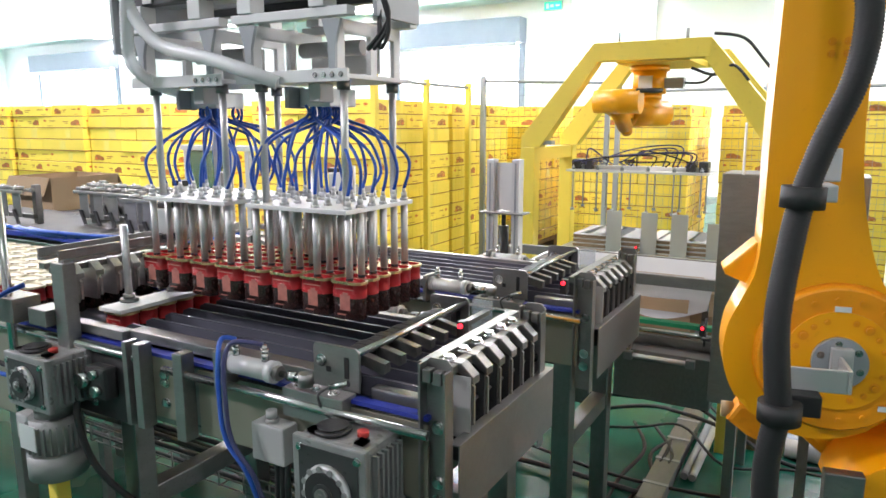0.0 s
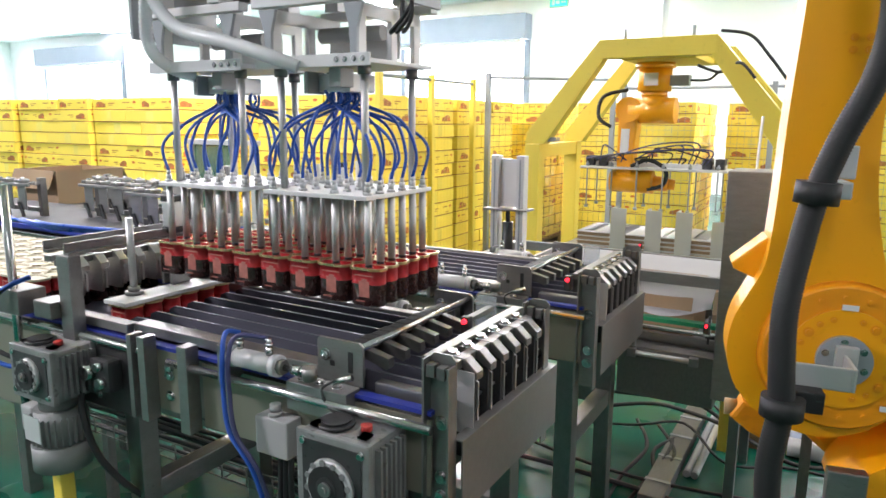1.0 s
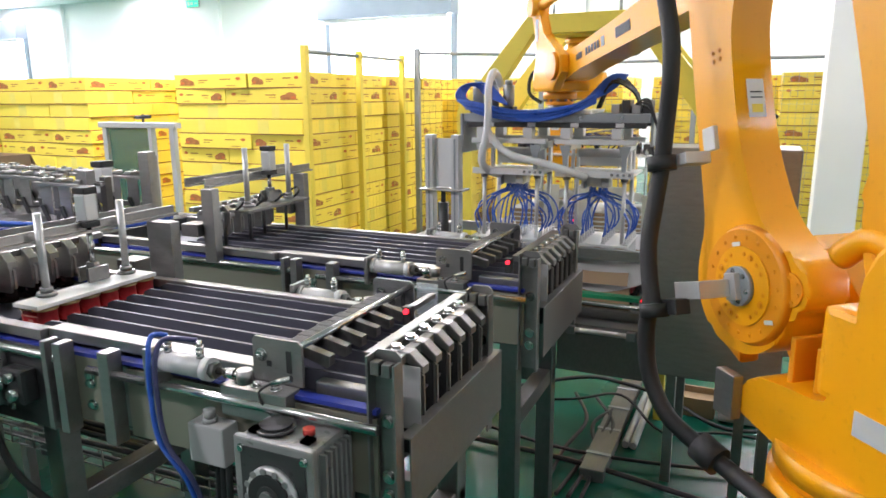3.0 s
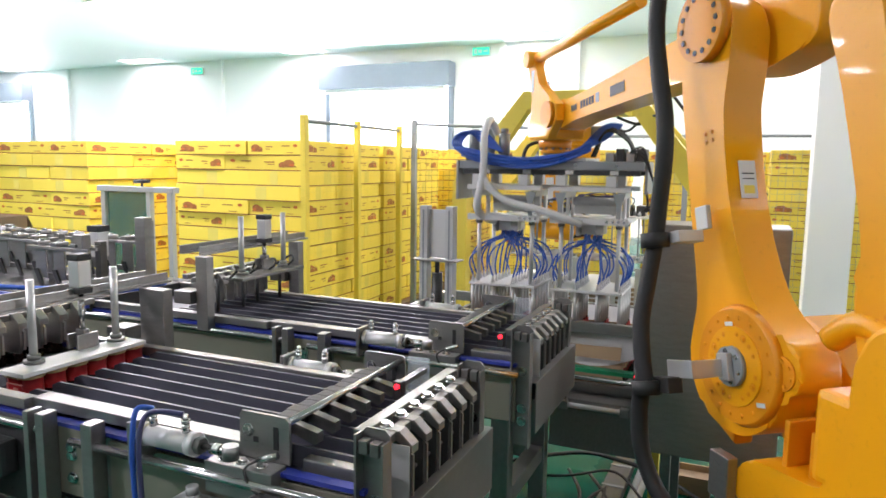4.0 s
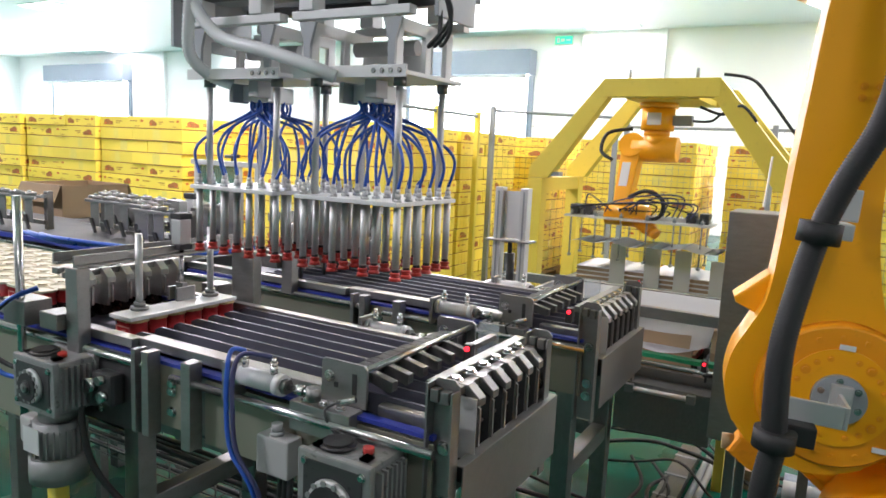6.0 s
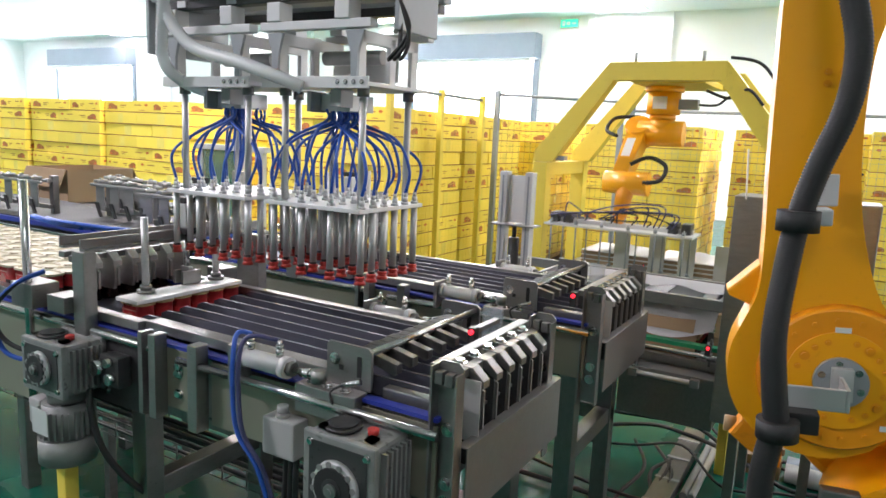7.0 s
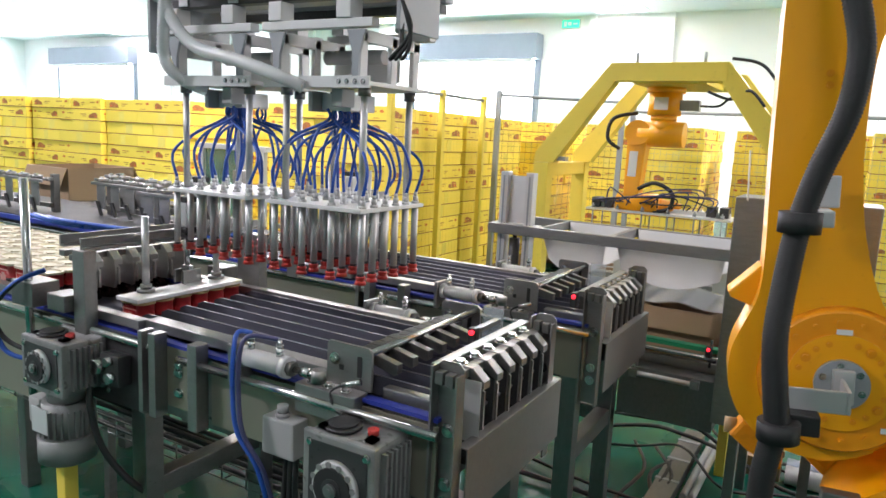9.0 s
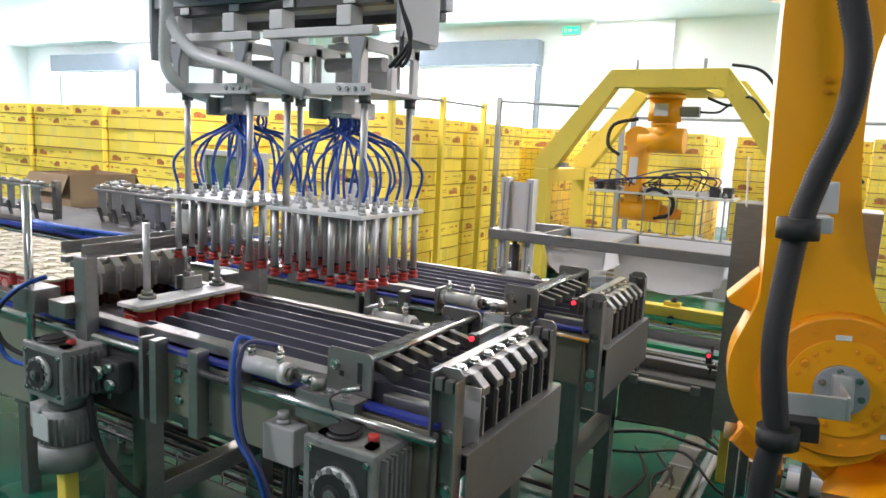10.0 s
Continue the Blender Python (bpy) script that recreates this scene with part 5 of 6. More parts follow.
for k in range(7):
    o = r4.uniform(-0.012, 0.012)
    part("hose", hose([(-0.50, -0.16 + o, 0.72), (-0.40, -0.20 + o, 0.665 + 0.008 * k), (-0.22, -0.205 + o, 0.628 + 0.008 * k), (-0.05, -0.20 - o, 0.622 + 0.008 * k), (0.10, -0.19 - o, 0.655 + 0.006 * k), (0.22, -0.15, 0.71 + 0.006 * k)], 0.006, 7), BLUE, grip, "blue air hose")
for k in range(4):
    part("rail_stop", boxes((-0.34 + 0.22 * k, -0.30 + 0.22 * k, -0.164, -0.159, 0.59, 0.61), bevel=0.001), ALU_W, grip)
    bolt(grip, -0.25 + 0.2 * k, -0.1625, 0.635, "-y", 0.9)
for k in range(3):
    part("filter", cyls(((-0.44 + 0.085 * k, -0.02, 0.69), (-0.44 + 0.085 * k, -0.02, 0.80), 0.03), ((-0.44 + 0.085 * k, -0.02, 0.80), (-0.44 + 0.085 * k, -0.02, 0.825), 0.02), seg=16), GREY, grip, "grey vacuum filter bowl")
    part("filter_base", boxes((-0.475 + 0.085 * k, -0.405 + 0.085 * k, -0.06, 0.02, 0.656, 0.689), bevel=0.003), DARK, grip)
for k in range(4):
    part("valve_terminal", boxes((0.28 + 0.05 * k, 0.32 + 0.05 * k, -0.08, 0.05, 0.656, 0.70 + 0.02 * (k % 2)), bevel=0.003), DARK if k % 2 else PLASTIC, grip)
part("vacuum_hose", hose([(-0.30, -0.06, 0.80), (-0.30, -0.16, 0.86), (-0.30, -0.24, 0.80), (-0.30, -0.25, 0.66), (-0.30, -0.235, 0.56), (-0.20, -0.225, 0.46), (-0.02, -0.215, 0.415), (0.12, -0.205, 0.375), (0.19, -0.17, 0.345)], 0.0185, 12, 22, 0.10), HOSE_C, grip, "clear corrugated vacuum hose")
part("vacuum_hose", hose([(-0.30, -0.245, 0.62), (-0.315, -0.24, 0.54), (-0.35, -0.21, 0.42), (-0.33, -0.15, 0.36), (-0.28, -0.10, 0.335)], 0.0185, 12, 20, 0.10), HOSE_C, grip, "clear corrugated vacuum hose")
for k in range(3):
    part("cable", hose([(0.40, -0.10, 0.70), (0.47, -0.16, 0.68 + 0.02 * k), (0.52, -0.18, 0.58), (0.55, -0.17, 0.47 + 0.01 * k), (0.52 - 0.02 * k, -0.16, 0.42), (0.50, -0.14, 0.45), (0.49, -0.12, 0.52)], 0.005, 6), BLACK, grip, "black loose cable loop")
for k in range(5):
    part("cable", hose([(0.20, -0.03 + 0.02 * k, 0.68), (0.28, -0.10 + 0.03 * k, 0.80 + 0.01 * k), (0.38, -0.08 + 0.03 * k, 0.76), (0.42, -0.02, 0.66)], 0.006, 6), BLACK, grip)

# ---- tins carried by the gripper ----
CARRIED = [solid("tin", TIN_D, None, "red and brown printed tin held under a suction cup", "tin", "tins held by the gripper") for _ in SPOTS]

# ---- large robot ----
RX, RY = 0.338, 2.03            # turning axis
J2R, J2Z = 0.346, 0.892         # shoulder axis
L1, L2 = 1.0, 1.41             # lower and upper arm
WRIST_Z = 0.695 + 0.19          # wrist axis over the gripper's origin
WRIST_R = 0.13                  # wrist axis behind the flange's axis
robot = thing("palletising_robot", "large orange four-axis palletising robot on a pedestal", "robot", (RX, RY, 0))
part("pedestal", cyls(((0, 0, 0.02), (0, 0, 0.30), 0.24), ((0, 0, 0.0), (0, 0, 0.02), 0.38), ((0, 0, 0.30), (0, 0, 0.33), 0.30), seg=36), ORANGE_D, robot)
part("base_casting", cyls(((0, 0, 0.33), (0, 0, 0.44), 0.29), ((0, 0, 0.44), (0, 0, 0.47), 0.26), seg=36), ORANGE, robot)
part("connector_panel", boxes((-0.14, 0.14, -0.315, -0.285, 0.34, 0.43), bevel=0.005), GREY, robot)

# turret, drawn along +x (reach), y to its left
turret = bmesh.new()
cyl(turret, (0, 0, 0.472), (0, 0, 0.53), 0.28, seg=36)
prism(turret, [(-0.27, 0.53), (0.27, 0.53), (0.40, 0.64), (0.45, 0.74), (0.48, 0.86), (0.45, 0.97), (0.36, 1.02), (0.26, 0.98), (0.16, 0.86), (0.05, 0.80), (-0.12, 0.80), (-0.25, 0.76)], -0.20, 0.0, bevel=0.02)
prism(turret, rounded([(-0.26, 0.53), (0.27, 0.53), (0.30, 0.60), (0.25, 0.655), (0.203, 0.672), (0.083, 0.683), (0.02, 0.69), (-0.03, 0.715), (-0.055, 0.772), (-0.064, 0.86), (-0.064, 0.98), (-0.09, 1.08), (-0.16, 1.12), (-0.26, 1.06)], 3), 0.0, 0.24, bevel=0.012, soft=True)
turret_ob = part("turret", turret, ORANGE, robot)
for rx_ in (0.06, 0.15):
    part("rib", boxes((rx_, rx_ + 0.018, 0.002, 0.20, 0.62, 0.80), bevel=0.004), ORANGE_D, turret_ob)
part("rear_cheek", boxes((-0.10, 0.04, 0.10, 0.235, 0.70, 0.93), bevel=0.02), ORANGE, turret_ob)
part("rear_guard", hose([(-0.14, 0.12, 0.80), (-0.10, 0.12, 1.02), (0.02, 0.12, 1.08), (0.12, 0.12, 1.02)], 0.035, 12), ORANGE, turret_ob)
part("drive_motor", cyls(((J2R, -0.205, J2Z), (J2R, -0.40, J2Z), 0.085), seg=24), BLACK, turret_ob, "black servo motor")
part("turn_motor", cyls(((-0.16, -0.08, 0.80), (-0.16, -0.08, 1.0), 0.08), seg=24), BLACK, turret_ob, "black servo motor")
part("hose_support", boxes((0.28, 0.36, 0.242, 0.275, 0.52, 0.65), bevel=0.004), STEEL, turret_ob)
bm = bmesh.new()
prism(bm, [(0.43, 0.72), (0.53, 0.735), (0.556, 0.69), (0.51, 0.655), (0.43, 0.62)], 0.07, 0.14, bevel=0.01)
part("arm_stop", bm, ORANGE_D, turret_ob)
part("stop_buffer", cyls(((0.54, 0.105, 0.705), (0.568, 0.105, 0.705), 0.02), seg=16), BUFFER, turret_ob)
part("lower_hose", hose([(J2R + 0.14, 0.42, J2Z - 0.05), (J2R + 0.155, 0.42, J2Z - 0.18), (J2R + 0.14, 0.41, J2Z - 0.30), (J2R + 0.07, 0.39, J2Z - 0.40), (0.32, 0.34, 0.43), (0.20, 0.31, 0.40), (0.02, 0.30, 0.38), (-0.2, 0.29, 0.30)], 0.025, 14, 36, 0.05), BLACK, turret_ob, "black corrugated hose")
part("hose_clip", cyls(((0.32, 0.34, 0.432), (0.25, 0.322, 0.412), 0.044), seg=16), BLACK, turret_ob)
part("data_plate", boxes((-0.20, -0.09, 0.2405, 0.243, 0.655, 0.715)), ALU, turret_ob, "grey data plate")

# lower arm: origin at the shoulder axis, z along the arm
arm = bmesh.new()
prism(arm, rounded([(-0.10, -0.15), (0.0, -0.195), (0.10, -0.185), (0.19, -0.13), (0.232, -0.04), (0.230, 0.05), (0.203, 0.12), (0.176, 0.19), (0.168, 0.30), (0.166, 0.50), (0.160, 0.70), (0.152, 0.88), (0.12, 1.02), (0.04, 1.075), (-0.06, 1.06), (-0.10, 0.98), (-0.075, 0.86), (-0.032, 0.74), (-0.018, 0.60), (-0.018, 0.46), (-0.034, 0.32), (-0.075, 0.18), (-0.15, 0.085), (-0.205, 0.055), (-0.225, -0.01), (-0.20, -0.065), (-0.15, -0.085)]), 0.07, 0.20, bevel=0.014, soft=True)
lower = part("lower_arm", arm, ORANGE, robot)
# cover disc in the darker orange: the joint recess's shade put into its colour
bm = bmesh.new()
cyl(bm, (0, 0.20, 0), (0, 0.222, 0), 0.172, 0.160, seg=56)
part("joint_cover", bm, ORANGE_D, lower)
part("joint_ring", cyls(((0, 0.222, 0), (0, 0.227, 0), 0.112), seg=48), ORANGE, lower)
part("hub", cyls(((0, 0.227, 0), (0, 0.243, 0), 0.056), seg=36), GREY, lower, "grey hub plate")
for k in range(18):
    a = k * math.tau / 18 + 0.1
    bolt(lower, 0.138 * math.cos(a), 0.2215, 0.138 * math.sin(a), "y", 0.75).data = ORBOLT
for k in range(20):
    a = k * math.tau / 20
    if k % 5:
        bolt(lower, 0.092 * math.cos(a), 0.2265, 0.092 * math.sin(a), "y", 0.6 + 0.35 * (k % 5 == 2)).data = ORBOLT
for k in range(6):
    a = k * math.tau / 6 + 0.4
    bolt(lower, 0.043 * math.cos(a), 0.2425, 0.043 * math.sin(a), "y", 0.8)
for dx, dz in ((0.0, 0.118), (-0.10, -0.10)):
    part("label_plate", boxes((dx - 0.016, dx + 0.016, 0.2275, 0.229, dz - 0.006, dz + 0.006)), PAPER, lower)
part("boss_cap", cyls(((-0.16, 0.2, -0.015), (-0.16, 0.206, -0.015), 0.046), seg=28), ORANGE_D, lower)
for k in range(7):
    a = k * math.tau / 7
    bolt(lower, -0.16 + 0.034 * math.cos(a), 0.2055, -0.015 + 0.034 * math.sin(a), "y", 0.7).data = ORBOLT
part("hose_arm", boxes((-0.022, 0.022, 0.2435, 0.262, -0.038, 0.038), (0.0, 0.008, 0.2625, 0.36, -0.028, 0.022), (0.008, 0.12, 0.352, 0.36, -0.028, 0.022), bevel=0.003), ROD, lower, "bright steel hose bracket")
part("hose_clamp", cyls(((0.14, 0.42, -0.075), (0.14, 0.42, -0.035), 0.042), seg=20), BLACK, lower)
part("clamp_ear", boxes((0.06, 0.14, 0.352, 0.40, -0.07, -0.025), bevel=0.004), BLACK, lower)
part("hose_bracket", boxes((0.03, 0.085, 0.2285, 0.245, 0.395, 0.465), bevel=0.004), ALU, lower, "bright hose bracket")
part("bracket_arm", boxes((0.05, 0.11, 0.2455, 0.33, 0.36, 0.395), bevel=0.004), ALU, lower)
part("hose_clamp", cyls(((0.12, 0.365, 0.352), (0.118, 0.365, 0.395), 0.042), seg=20), BLACK, lower)
part("upper_hose", hose([(0.14, 0.42, -0.06), (0.15, 0.42, 0.03), (0.155, 0.41, 0.14), (0.14, 0.385, 0.26), (0.12, 0.365, 0.37), (0.088, 0.36, 0.48), (0.044, 0.36, 0.60), (0.03, 0.355, 0.72), (0.052, 0.345, 0.86), (0.06, 0.335, 1.02), (0.03, 0.32, 1.18)], 0.025, 14, 36, 0.05), BLACK, lower, "black corrugated hose")
bm = bmesh.new()
prism(bm, [(0.150, 0.130), (0.236, 0.166), (0.242, 0.180), (0.172, 0.248), (0.150, 0.22)], 0.06, 0.15, bevel=0.006)
part("front_lug", bm, ORANGE, lower)
part("warning_label", boxes((-0.0225, -0.0195, 0.105, 0.160, 0.475, 0.585)), PAPER, lower, "white warning label")
part("warning_sign", boxes((-0.0240, -0.0228, 0.115, 0.150, 0.488, 0.512)), YELLOW, lower)
part("warning_text", boxes((-0.0240, -0.0228, 0.113, 0.152, 0.545, 0.549), (-0.0240, -0.0228, 0.113, 0.152, 0.530, 0.533)), DARK, lower)
part("serial_plate", boxes((0.206, 0.209, 0.10, 0.13, 0.40, 0.52)), PAPER, lower)
for dz in (0.66, 0.685):
    for dx in (0.03, 0.06):
        bolt(lower, dx, 0.20, dz, "y", 0.7).data = ORBOLT

# rear link: a rod parallel to the lower arm
rod = bmesh.new()
prism(rod, rounded([(-0.09, -0.06), (0.07, -0.06), (0.10, 0.08), (0.10, 0.30), (0.07, 0.36), (0.055, 0.50), (0.06, 0.80), (0.075, 0.98), (0.05, 1.03), (-0.05, 1.03), (-0.075, 0.98), (-0.07, 0.50), (-0.09, 0.30)], 3), 0.02, 0.14, bevel=0.012, soft=True)
link = part("rear_link", rod, ORANGE, robot)
for k in range(10):
    bolt(link, -0.05 + 0.03 * (k % 5), 0.1395, 0.20 + 0.04 * (k // 5) + 0.01 * (k % 2), "y", 0.8).data = ORBOLT

# upper arm: origin at the elbow axis, x along the arm
ua = bmesh.new()
prism(ua, rounded([(-0.25, -0.08), (-0.14, -0.12), (0.0, -0.135), (0.14, -0.11), (0.30, -0.08), (0.70, -0.068), (L2 - 0.18, -0.058), (L2 - 0.02, -0.072), (L2 + 0.05, -0.05), (L2 + 0.065, 0.0), (L2 + 0.05, 0.05), (L2 - 0.02, 0.072), (L2 - 0.18, 0.055), (0.70, 0.068), (0.30, 0.09), (0.12, 0.13), (-0.02, 0.14), (-0.15, 0.12), (-0.25, 0.08)], 3), -0.10, 0.045, bevel=0.012, soft=True)
upper_ob = part("upper_arm", ua, ORANGE, robot)
part("elbow_cover", cyls(((0, 0.202, 0), (0, 0.235, 0), 0.108), seg=40), ORANGE_D, upper_ob)
for k in range(14):
    a = k * math.tau / 14
    part("elbow_hole", cyls(((0.082 * math.cos(a), 0.2355, 0.082 * math.sin(a)), (0.082 * math.cos(a), 0.238, 0.082 * math.sin(a)), 0.0085), seg=12), DARK, upper_ob)
part("elbow_motor", cyls(((-0.20, -0.102, 0.0), (-0.20, -0.25, 0.0), 0.085), seg=24), ORANGE, upper_ob)
part("name_bar", boxes((0.98, 1.01, 0.0455, 0.047, -0.02, 0.022)), GREY, upper_ob)
for k in range(5):
    part("name_bar", boxes((1.03 + 0.028 * k, 1.05 + 0.028 * k, 0.0455, 0.047, -0.016, 0.018)), DARK, upper_ob)
part("arm_opening", boxes((0.76, 0.88, 0.0455, 0.0475, -0.022, 0.022), bevel=0.0006), DARK, upper_ob)
part("arm_opening", boxes((1.20, 1.26, 0.0455, 0.0475, -0.014, 0.014), bevel=0.0006), DARK, upper_ob)

# wrist: kept level, origin at the flange's axis
wr = bmesh.new()
prism(wr, [(-0.12, -0.115), (0.13, -0.115), (0.15, -0.06), (0.10, 0.02), (0.09, 0.10), (0.17, 0.26), (0.16, 0.33), (0.10, 0.34), (0.02, 0.16), (-0.12, 0.09), (-0.20, 0.05), (-0.21, -0.03)], 0.046, 0.095, bevel=0.01)
box(wr, -0.12, 0.13, -0.11, 0.092, -0.122, -0.07, bevel=0.012)
wrist = part("wrist", wr, ORANGE, robot)
part("wrist_cover", cyls(((-WRIST_R, 0.095, 0), (-WRIST_R, 0.115, 0), 0.066), seg=32), ORANGE_D, wrist)
part("wrist_slot", boxes((0.075, 0.11, 0.0955, 0.097, 0.13, 0.24), bevel=0.0006), PAPER, wrist)
part("turn_unit", cyls(((0, 0, -0.123), (0, 0, -0.16), 0.085), ((0, 0, -0.16), (0, 0, -0.19), 0.072), seg=32), ORANGE_D, wrist)
for k in range(12):
    a = k * math.tau / 12
    part("flange_bolt", cyls(((0.076 * math.cos(a), 0.076 * math.sin(a), -0.161), (0.076 * math.cos(a), 0.076 * math.sin(a), -0.17), 0.007), seg=8), STEEL, wrist)
part("turn_motor", cyls(((0.0, -0.02, -0.069), (0.0, -0.02, 0.06), 0.045), seg=20), BLACK, wrist)

# upper link, from the elbow's triangle to the wrist's horn
ul = bmesh.new()
cyl(ul, (0, 0.07, 0), (1.05, 0.07, 0), 0.026, seg=16)
cyl(ul, (1.05, 0.03, 0), (1.05, 0.125, 0), 0.045, seg=20)
upper_link = part("upper_link", ul, ORANGE, robot)

shrink(robot)
part("plinth", cyls(((0, 0, LOW + 0.03), (0, 0, -0.001), 0.34), ((0, 0, LOW), (0, 0, LOW + 0.03), 0.46), seg=36), GREY, robot, "grey steel plinth")
grip.scale = table.scale = (SC, SC, SC)
TIN_S = (0.0765 / TW, 0.0385 / TD, SC * 1.12)      # carried tins stand close together
for ob in CARRIED:
    ob.scale = TIN_S

# ---- divider sheets that the hanging robot carries ----
SHEETS = []
for k, (x0, x1) in enumerate(((-1.18, -1.2), (-0.70, -0.765), (-1.18, -1.2), (-0.70, -0.765))):
    bm = bmesh.new()
    n = 14
    lo = [[bm.verts.new((0.40 * (i / n - 0.5), 0.17 * sy, 0.007 * math.sin(i * 0.9 + k) - 0.012 * abs(2 * i / n - 1) ** 2)) for i in range(n + 1)] for sy in (-1, 1)]
    for i in range(n):
        bm.faces.new((lo[0][i], lo[0][i + 1], lo[1][i + 1], lo[1][i])).smooth = True
    bmesh.ops.solidify(bm, geom=bm.faces, thickness=0.002)
    SHEETS.append((solid("divider_sheet", bm, PAPER, "thin wavy white divider sheet", "sheet", "divider sheets"), x0, x1))

# ---- movement ----
GRIP = [
    (0.0, -1.511, 1.655, 1.170), (0.5, -1.511, 1.656, 1.171), (1.0, -1.471, 1.668, 1.195), (1.2, -1.408, 1.668, 1.212),
    (1.5, -1.416, 1.834, 1.252), (1.8, -1.496, 2.497, 1.262), (2.0, -1.43, 3.03, 1.254), (2.2, -1.225, 3.47, 1.243),
    (2.5, -1.05, 3.70, 1.10), (2.9, -0.995, 3.686, 0.72), (3.2, -0.994, 3.686, 0.645), (3.5, -0.994, 3.686, 0.645), (3.7, -0.992, 3.686, 0.68),
    (4.0, -0.986, 3.68, 0.81), (4.25, -0.983, 3.66, 1.05), (4.5, -0.981, 3.632, 1.214), (4.75, -1.11, 3.53, 1.235), (5.0, -1.315, 3.23, 1.242),
    (5.3, -1.588, 2.432, 1.241), (5.5, -1.506, 2.036, 1.247), (5.7, -1.425, 1.790, 1.258), (6.1, -1.46, 1.715, 1.235), (6.6, -1.566, 1.710, 1.173),
    (7.0, -1.572, 1.712, 1.169), (8.5, -1.572, 1.712, 1.169), (10.0, -1.572, 1.712, 1.169),
]
RELEASE = 3.3
LEAVE = [(8.98, 0.0), (9.1, 0.62), (9.2, 0.90), (9.35, 0.95), (10.0, 0.95)]      # the filled cartons run off along the conveyor


def grip_at(t):
    """The gripper's place at t, along smooth curves through the rows."""
    ts = [r[0] for r in GRIP]
    i = max(k for k in range(len(ts) - 1) if ts[k] <= t)
    def slope(k):
        a, b = GRIP[max(k - 1, 0)], GRIP[min(k + 1, len(GRIP) - 1)]
        return [(b[j] - a[j]) / (b[0] - a[0]) for j in (1, 2, 3)]
    h = ts[i + 1] - ts[i]
    u = (t - ts[i]) / h
    m0, m1 = slope(i), slope(i + 1)
    out = []
    for j in range(3):
        p0, p1 = GRIP[i][j + 1], GRIP[i + 1][j + 1]
        out.append((2 * u ** 3 - 3 * u * u + 1) * p0 + (u ** 3 - 2 * u * u + u) * h * m0[j] + (-2 * u ** 3 + 3 * u * u) * p1 + (u ** 3 - u * u) * h * m1[j])
    return Vector(out)


def arm_poses(t):
    """Poses of turret, lower arm, rear link, upper arm, wrist and upper link in the robot's space."""
    g = grip_at(t)
    dx, dy = g.x - RX, g.y - RY
    head = math.degrees(math.atan2(dy, dx))
    reach = math.hypot(dx, dy)
    wx, wz = reach - WRIST_R, g.z + WRIST_Z
    r, z = wx - J2R, wz - J2Z
    d = min(math.hypot(r, z), L1 + L2 - 0.01)
    a = math.atan2(z, r) + math.acos((L1 * L1 + d * d - L2 * L2) / (2 * L1 * d))
    ex, ez = J2R + L1 * math.cos(a), J2Z + L1 * math.sin(a)
    b = math.atan2(wz - ez, wx - ex)
    turn = pose(0, 0, 0, 0, 0, head)
    lean = 90 - math.degrees(a)
    hx, hz = reach + 0.13, wz + 0.30
    c = math.atan2(hz - ez - 0.25, hx - ex - 0.1)
    return (turn,
            turn @ pose(J2R, 0, J2Z, 0, lean, 0),
            turn @ pose(J2R - 0.465, 0, J2Z - 0.02, 0, lean, 0),
            turn @ pose(ex, 0, ez, 0, -math.degrees(b), 0),
            turn @ pose(reach, 0, wz, 0, 0, 0),
            turn @ pose(hx - math.cos(c) * 1.05, 0, hz - math.sin(c) * 1.05, 0, -math.degrees(c), 0))


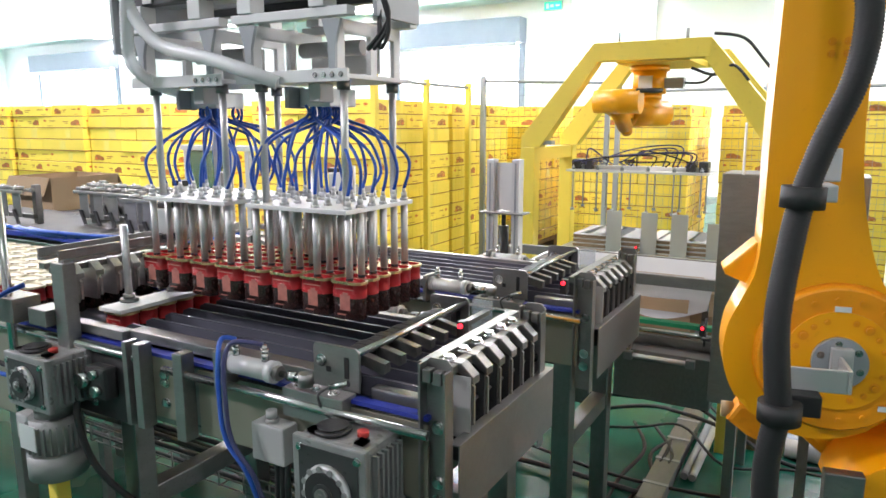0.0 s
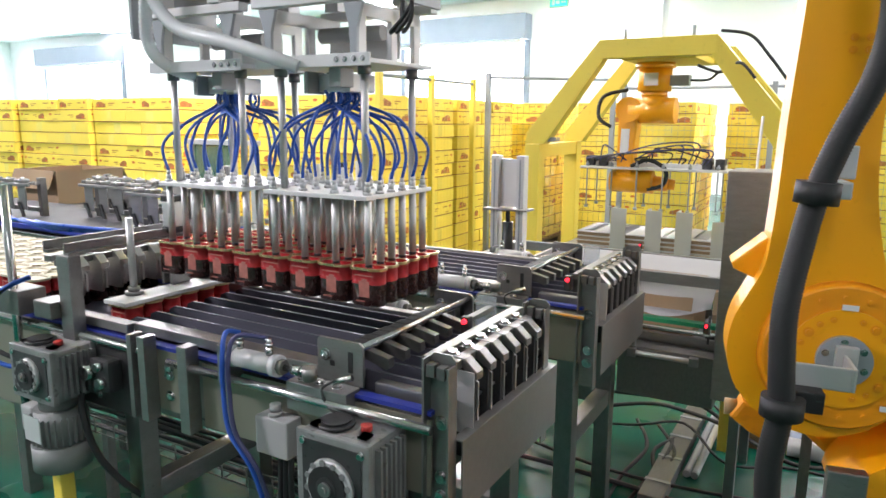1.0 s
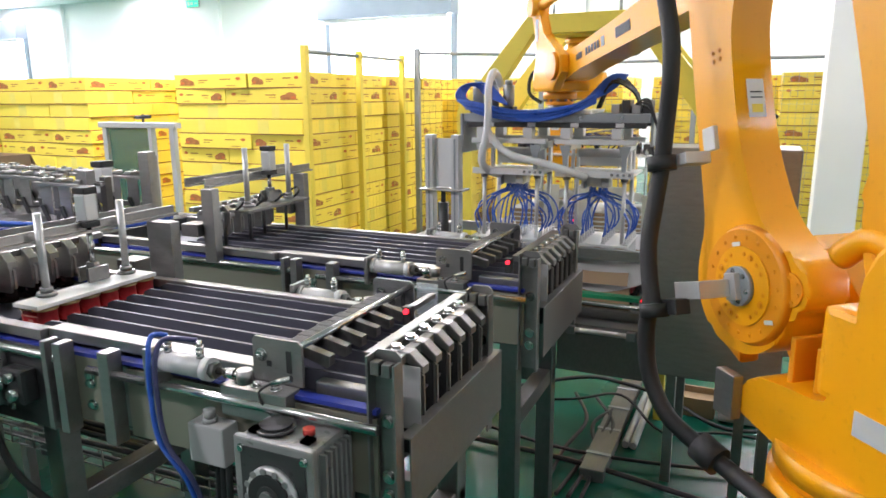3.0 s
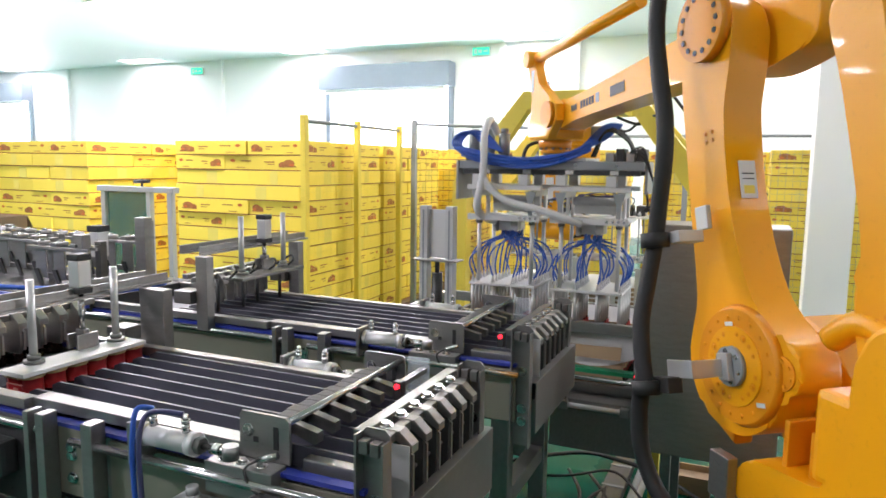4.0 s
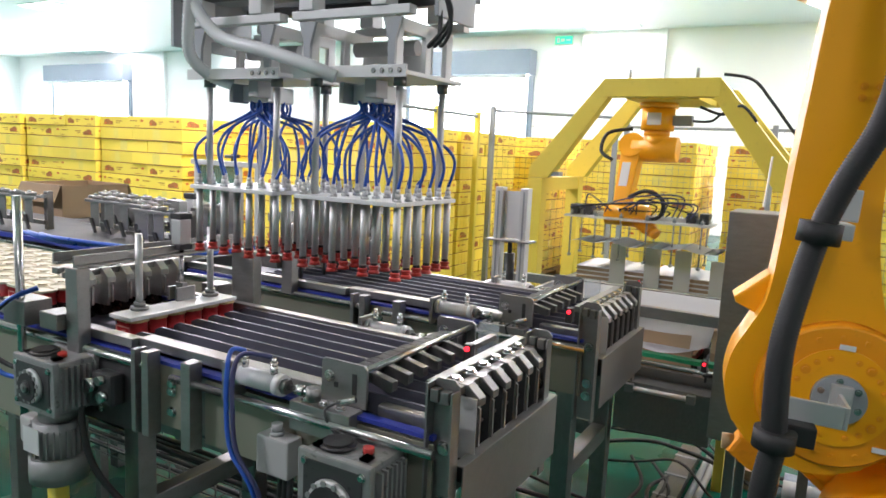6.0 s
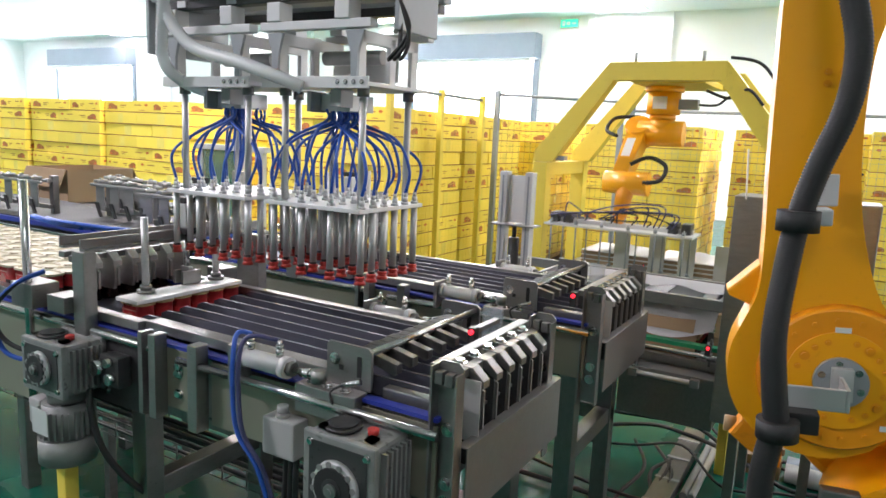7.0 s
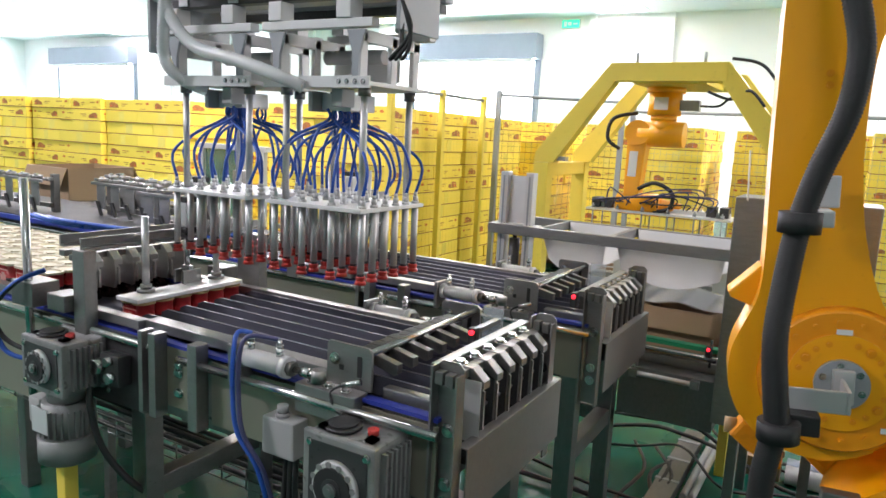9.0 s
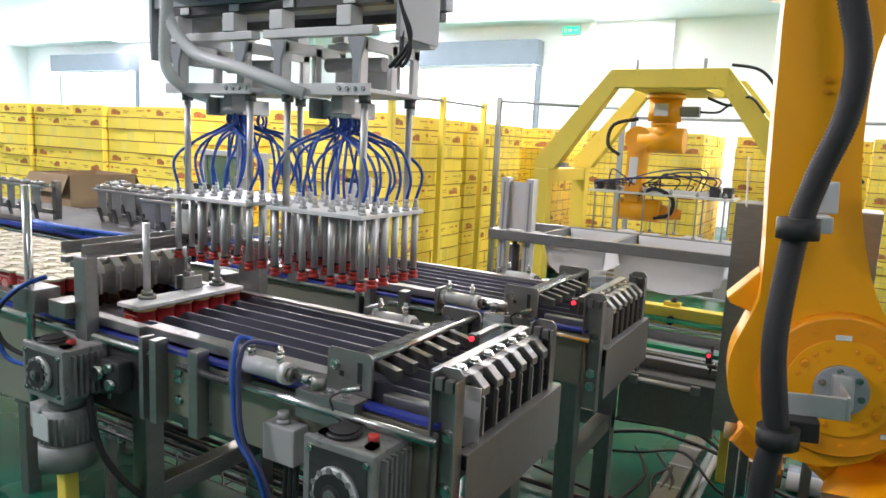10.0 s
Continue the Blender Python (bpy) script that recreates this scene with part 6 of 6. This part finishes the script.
def motions():
    times = sorted({round(0.1 * k, 2) for k in range(61)} | {6.25, 6.5, 6.75, 7.0, 7.5, 8.5, 10.0})
    walk(grip, [(t, pose(*near(grip_at(t)))) for t in times])
    carried = [(t, 0.0) for t in times if t <= RELEASE + 1e-6] + LEAVE
    for ob, (x, y) in zip(CARRIED, SPOTS):
        rows = []
        for t, run in carried:
            g = grip_at(min(t, RELEASE))
            rows.append((t, pose(run, 0, 0) @ pose(*near((g.x + x, g.y + y, g.z - 0.180 - TH * 1.12)))))
        walk(ob, rows)
    for ob in FILLED:
        walk(ob, [(t, Matrix.Translation((ob.location.x + run, ob.location.y, ob.location.z))) for t, run in [(0.0, 0.0)] + LEAVE])
    table_of = [arm_poses(t) for t in times]
    for k, ob in enumerate((turret_ob, lower, link, upper_ob, wrist, upper_link)):
        walk(ob, [(t, rows[k]) for t, rows in zip(times, table_of)])
    # funnel frame lifts
    walk(table, [(t, pose(*near((0, 0, z)))) for t, z in ((0.0, TABLE_LOW), (7.75, TABLE_LOW), (8.05, TABLE_LOW + 0.1), (8.35, TABLE_HIGH), (10.0, TABLE_HIGH))])
    # hanging robot: 0 reaching down over the magazine, 1 swung up, 2 stretched over the cartons
    STATES = [(0.0, 1), (0.06, 1), (0.36, 0), (2.5, 0), (5.75, 0), (6.35, 2), (6.98, 2), (7.25, 1), (7.6, 1), (7.95, 0), (10.0, 0)]

    def hung_rows(*poses):
        return [(t, poses[k]) for t, k in STATES]

    def aim(p, q):
        return Matrix.Translation(p) @ (Vector(q) - Vector(p)).to_track_quat("-Z", "X").to_matrix().to_4x4()
    walk(shoulder, hung_rows(pose(0, 0, -0.27), pose(0, 0, -0.27, 0, 0, 55), pose(0, 0, -0.27)))
    walk(upper_arm, hung_rows(pose(-0.09, 0, -0.27, -4, 0, 0), pose(-0.06, 0, -0.27, -98, 0, 0), pose(-0.09, 0, -0.27, -45, 0, 0)))
    walk(forearm, hung_rows(aim((-0.09, -0.02, -0.69), (0.12, 0.02, -0.70)), aim((-0.08, -0.40, -0.22), (-0.04, -0.08, -0.50)), aim((-0.09, -0.31, -0.565), (-0.11, -0.35, -0.85))))
    walk(tool, [(t, pose(x, y, z)) for t, x, y, z in ((0.0, -0.03, 0, -0.605), (0.06, -0.03, 0, -0.605), (0.36, 0.03, 0, -0.60), (2.5, 0.03, 0, -0.60), (2.85, 0.03, 0, -0.728), (3.15, 0.03, 0, -0.59), (5.75, 0.03, 0, -0.59), (6.35, -0.10, -0.35, -0.815), (6.6, -0.10, -0.35, -0.825), (6.98, -0.10, -0.35, -0.82), (7.25, -0.03, 0, -0.605), (7.6, -0.03, 0, -0.605), (7.95, 0.03, 0, -0.70), (8.4, 0.03, 0, -0.728), (9.2, 0.03, 0, -0.728), (9.6, 0.03, 0, -0.59), (10.0, 0.03, 0, -0.58))])
    # divider sheets: lifted from the magazine, carried, laid on the cartons
    for ob, x0, x1 in SHEETS[:2]:
        walk(ob, [(t, pose(x, y, z)) for t, x, y, z in ((0.0, x0, 4.30, 0.749), (2.85, x0, 4.30, 0.749), (3.15, x1, 4.30, 0.892), (5.75, x1, 4.30, 0.892), (6.3, x1 * 0.85, 3.3, 0.98), (6.6, x1 * 0.76, 2.81, 0.822))] + [(t, pose(x1 * 0.76 + run, 2.81, 0.822)) for t, run in LEAVE])
    for ob, x0, x1 in SHEETS[2:]:
        walk(ob, [(t, pose(x, y, z)) for t, x, y, z in ((0.0, x0, 4.30, 0.753), (9.2, x0, 4.30, 0.753), (9.6, x1, 4.30, 0.892), (10.0, x1, 4.30, 0.892))])


motions()
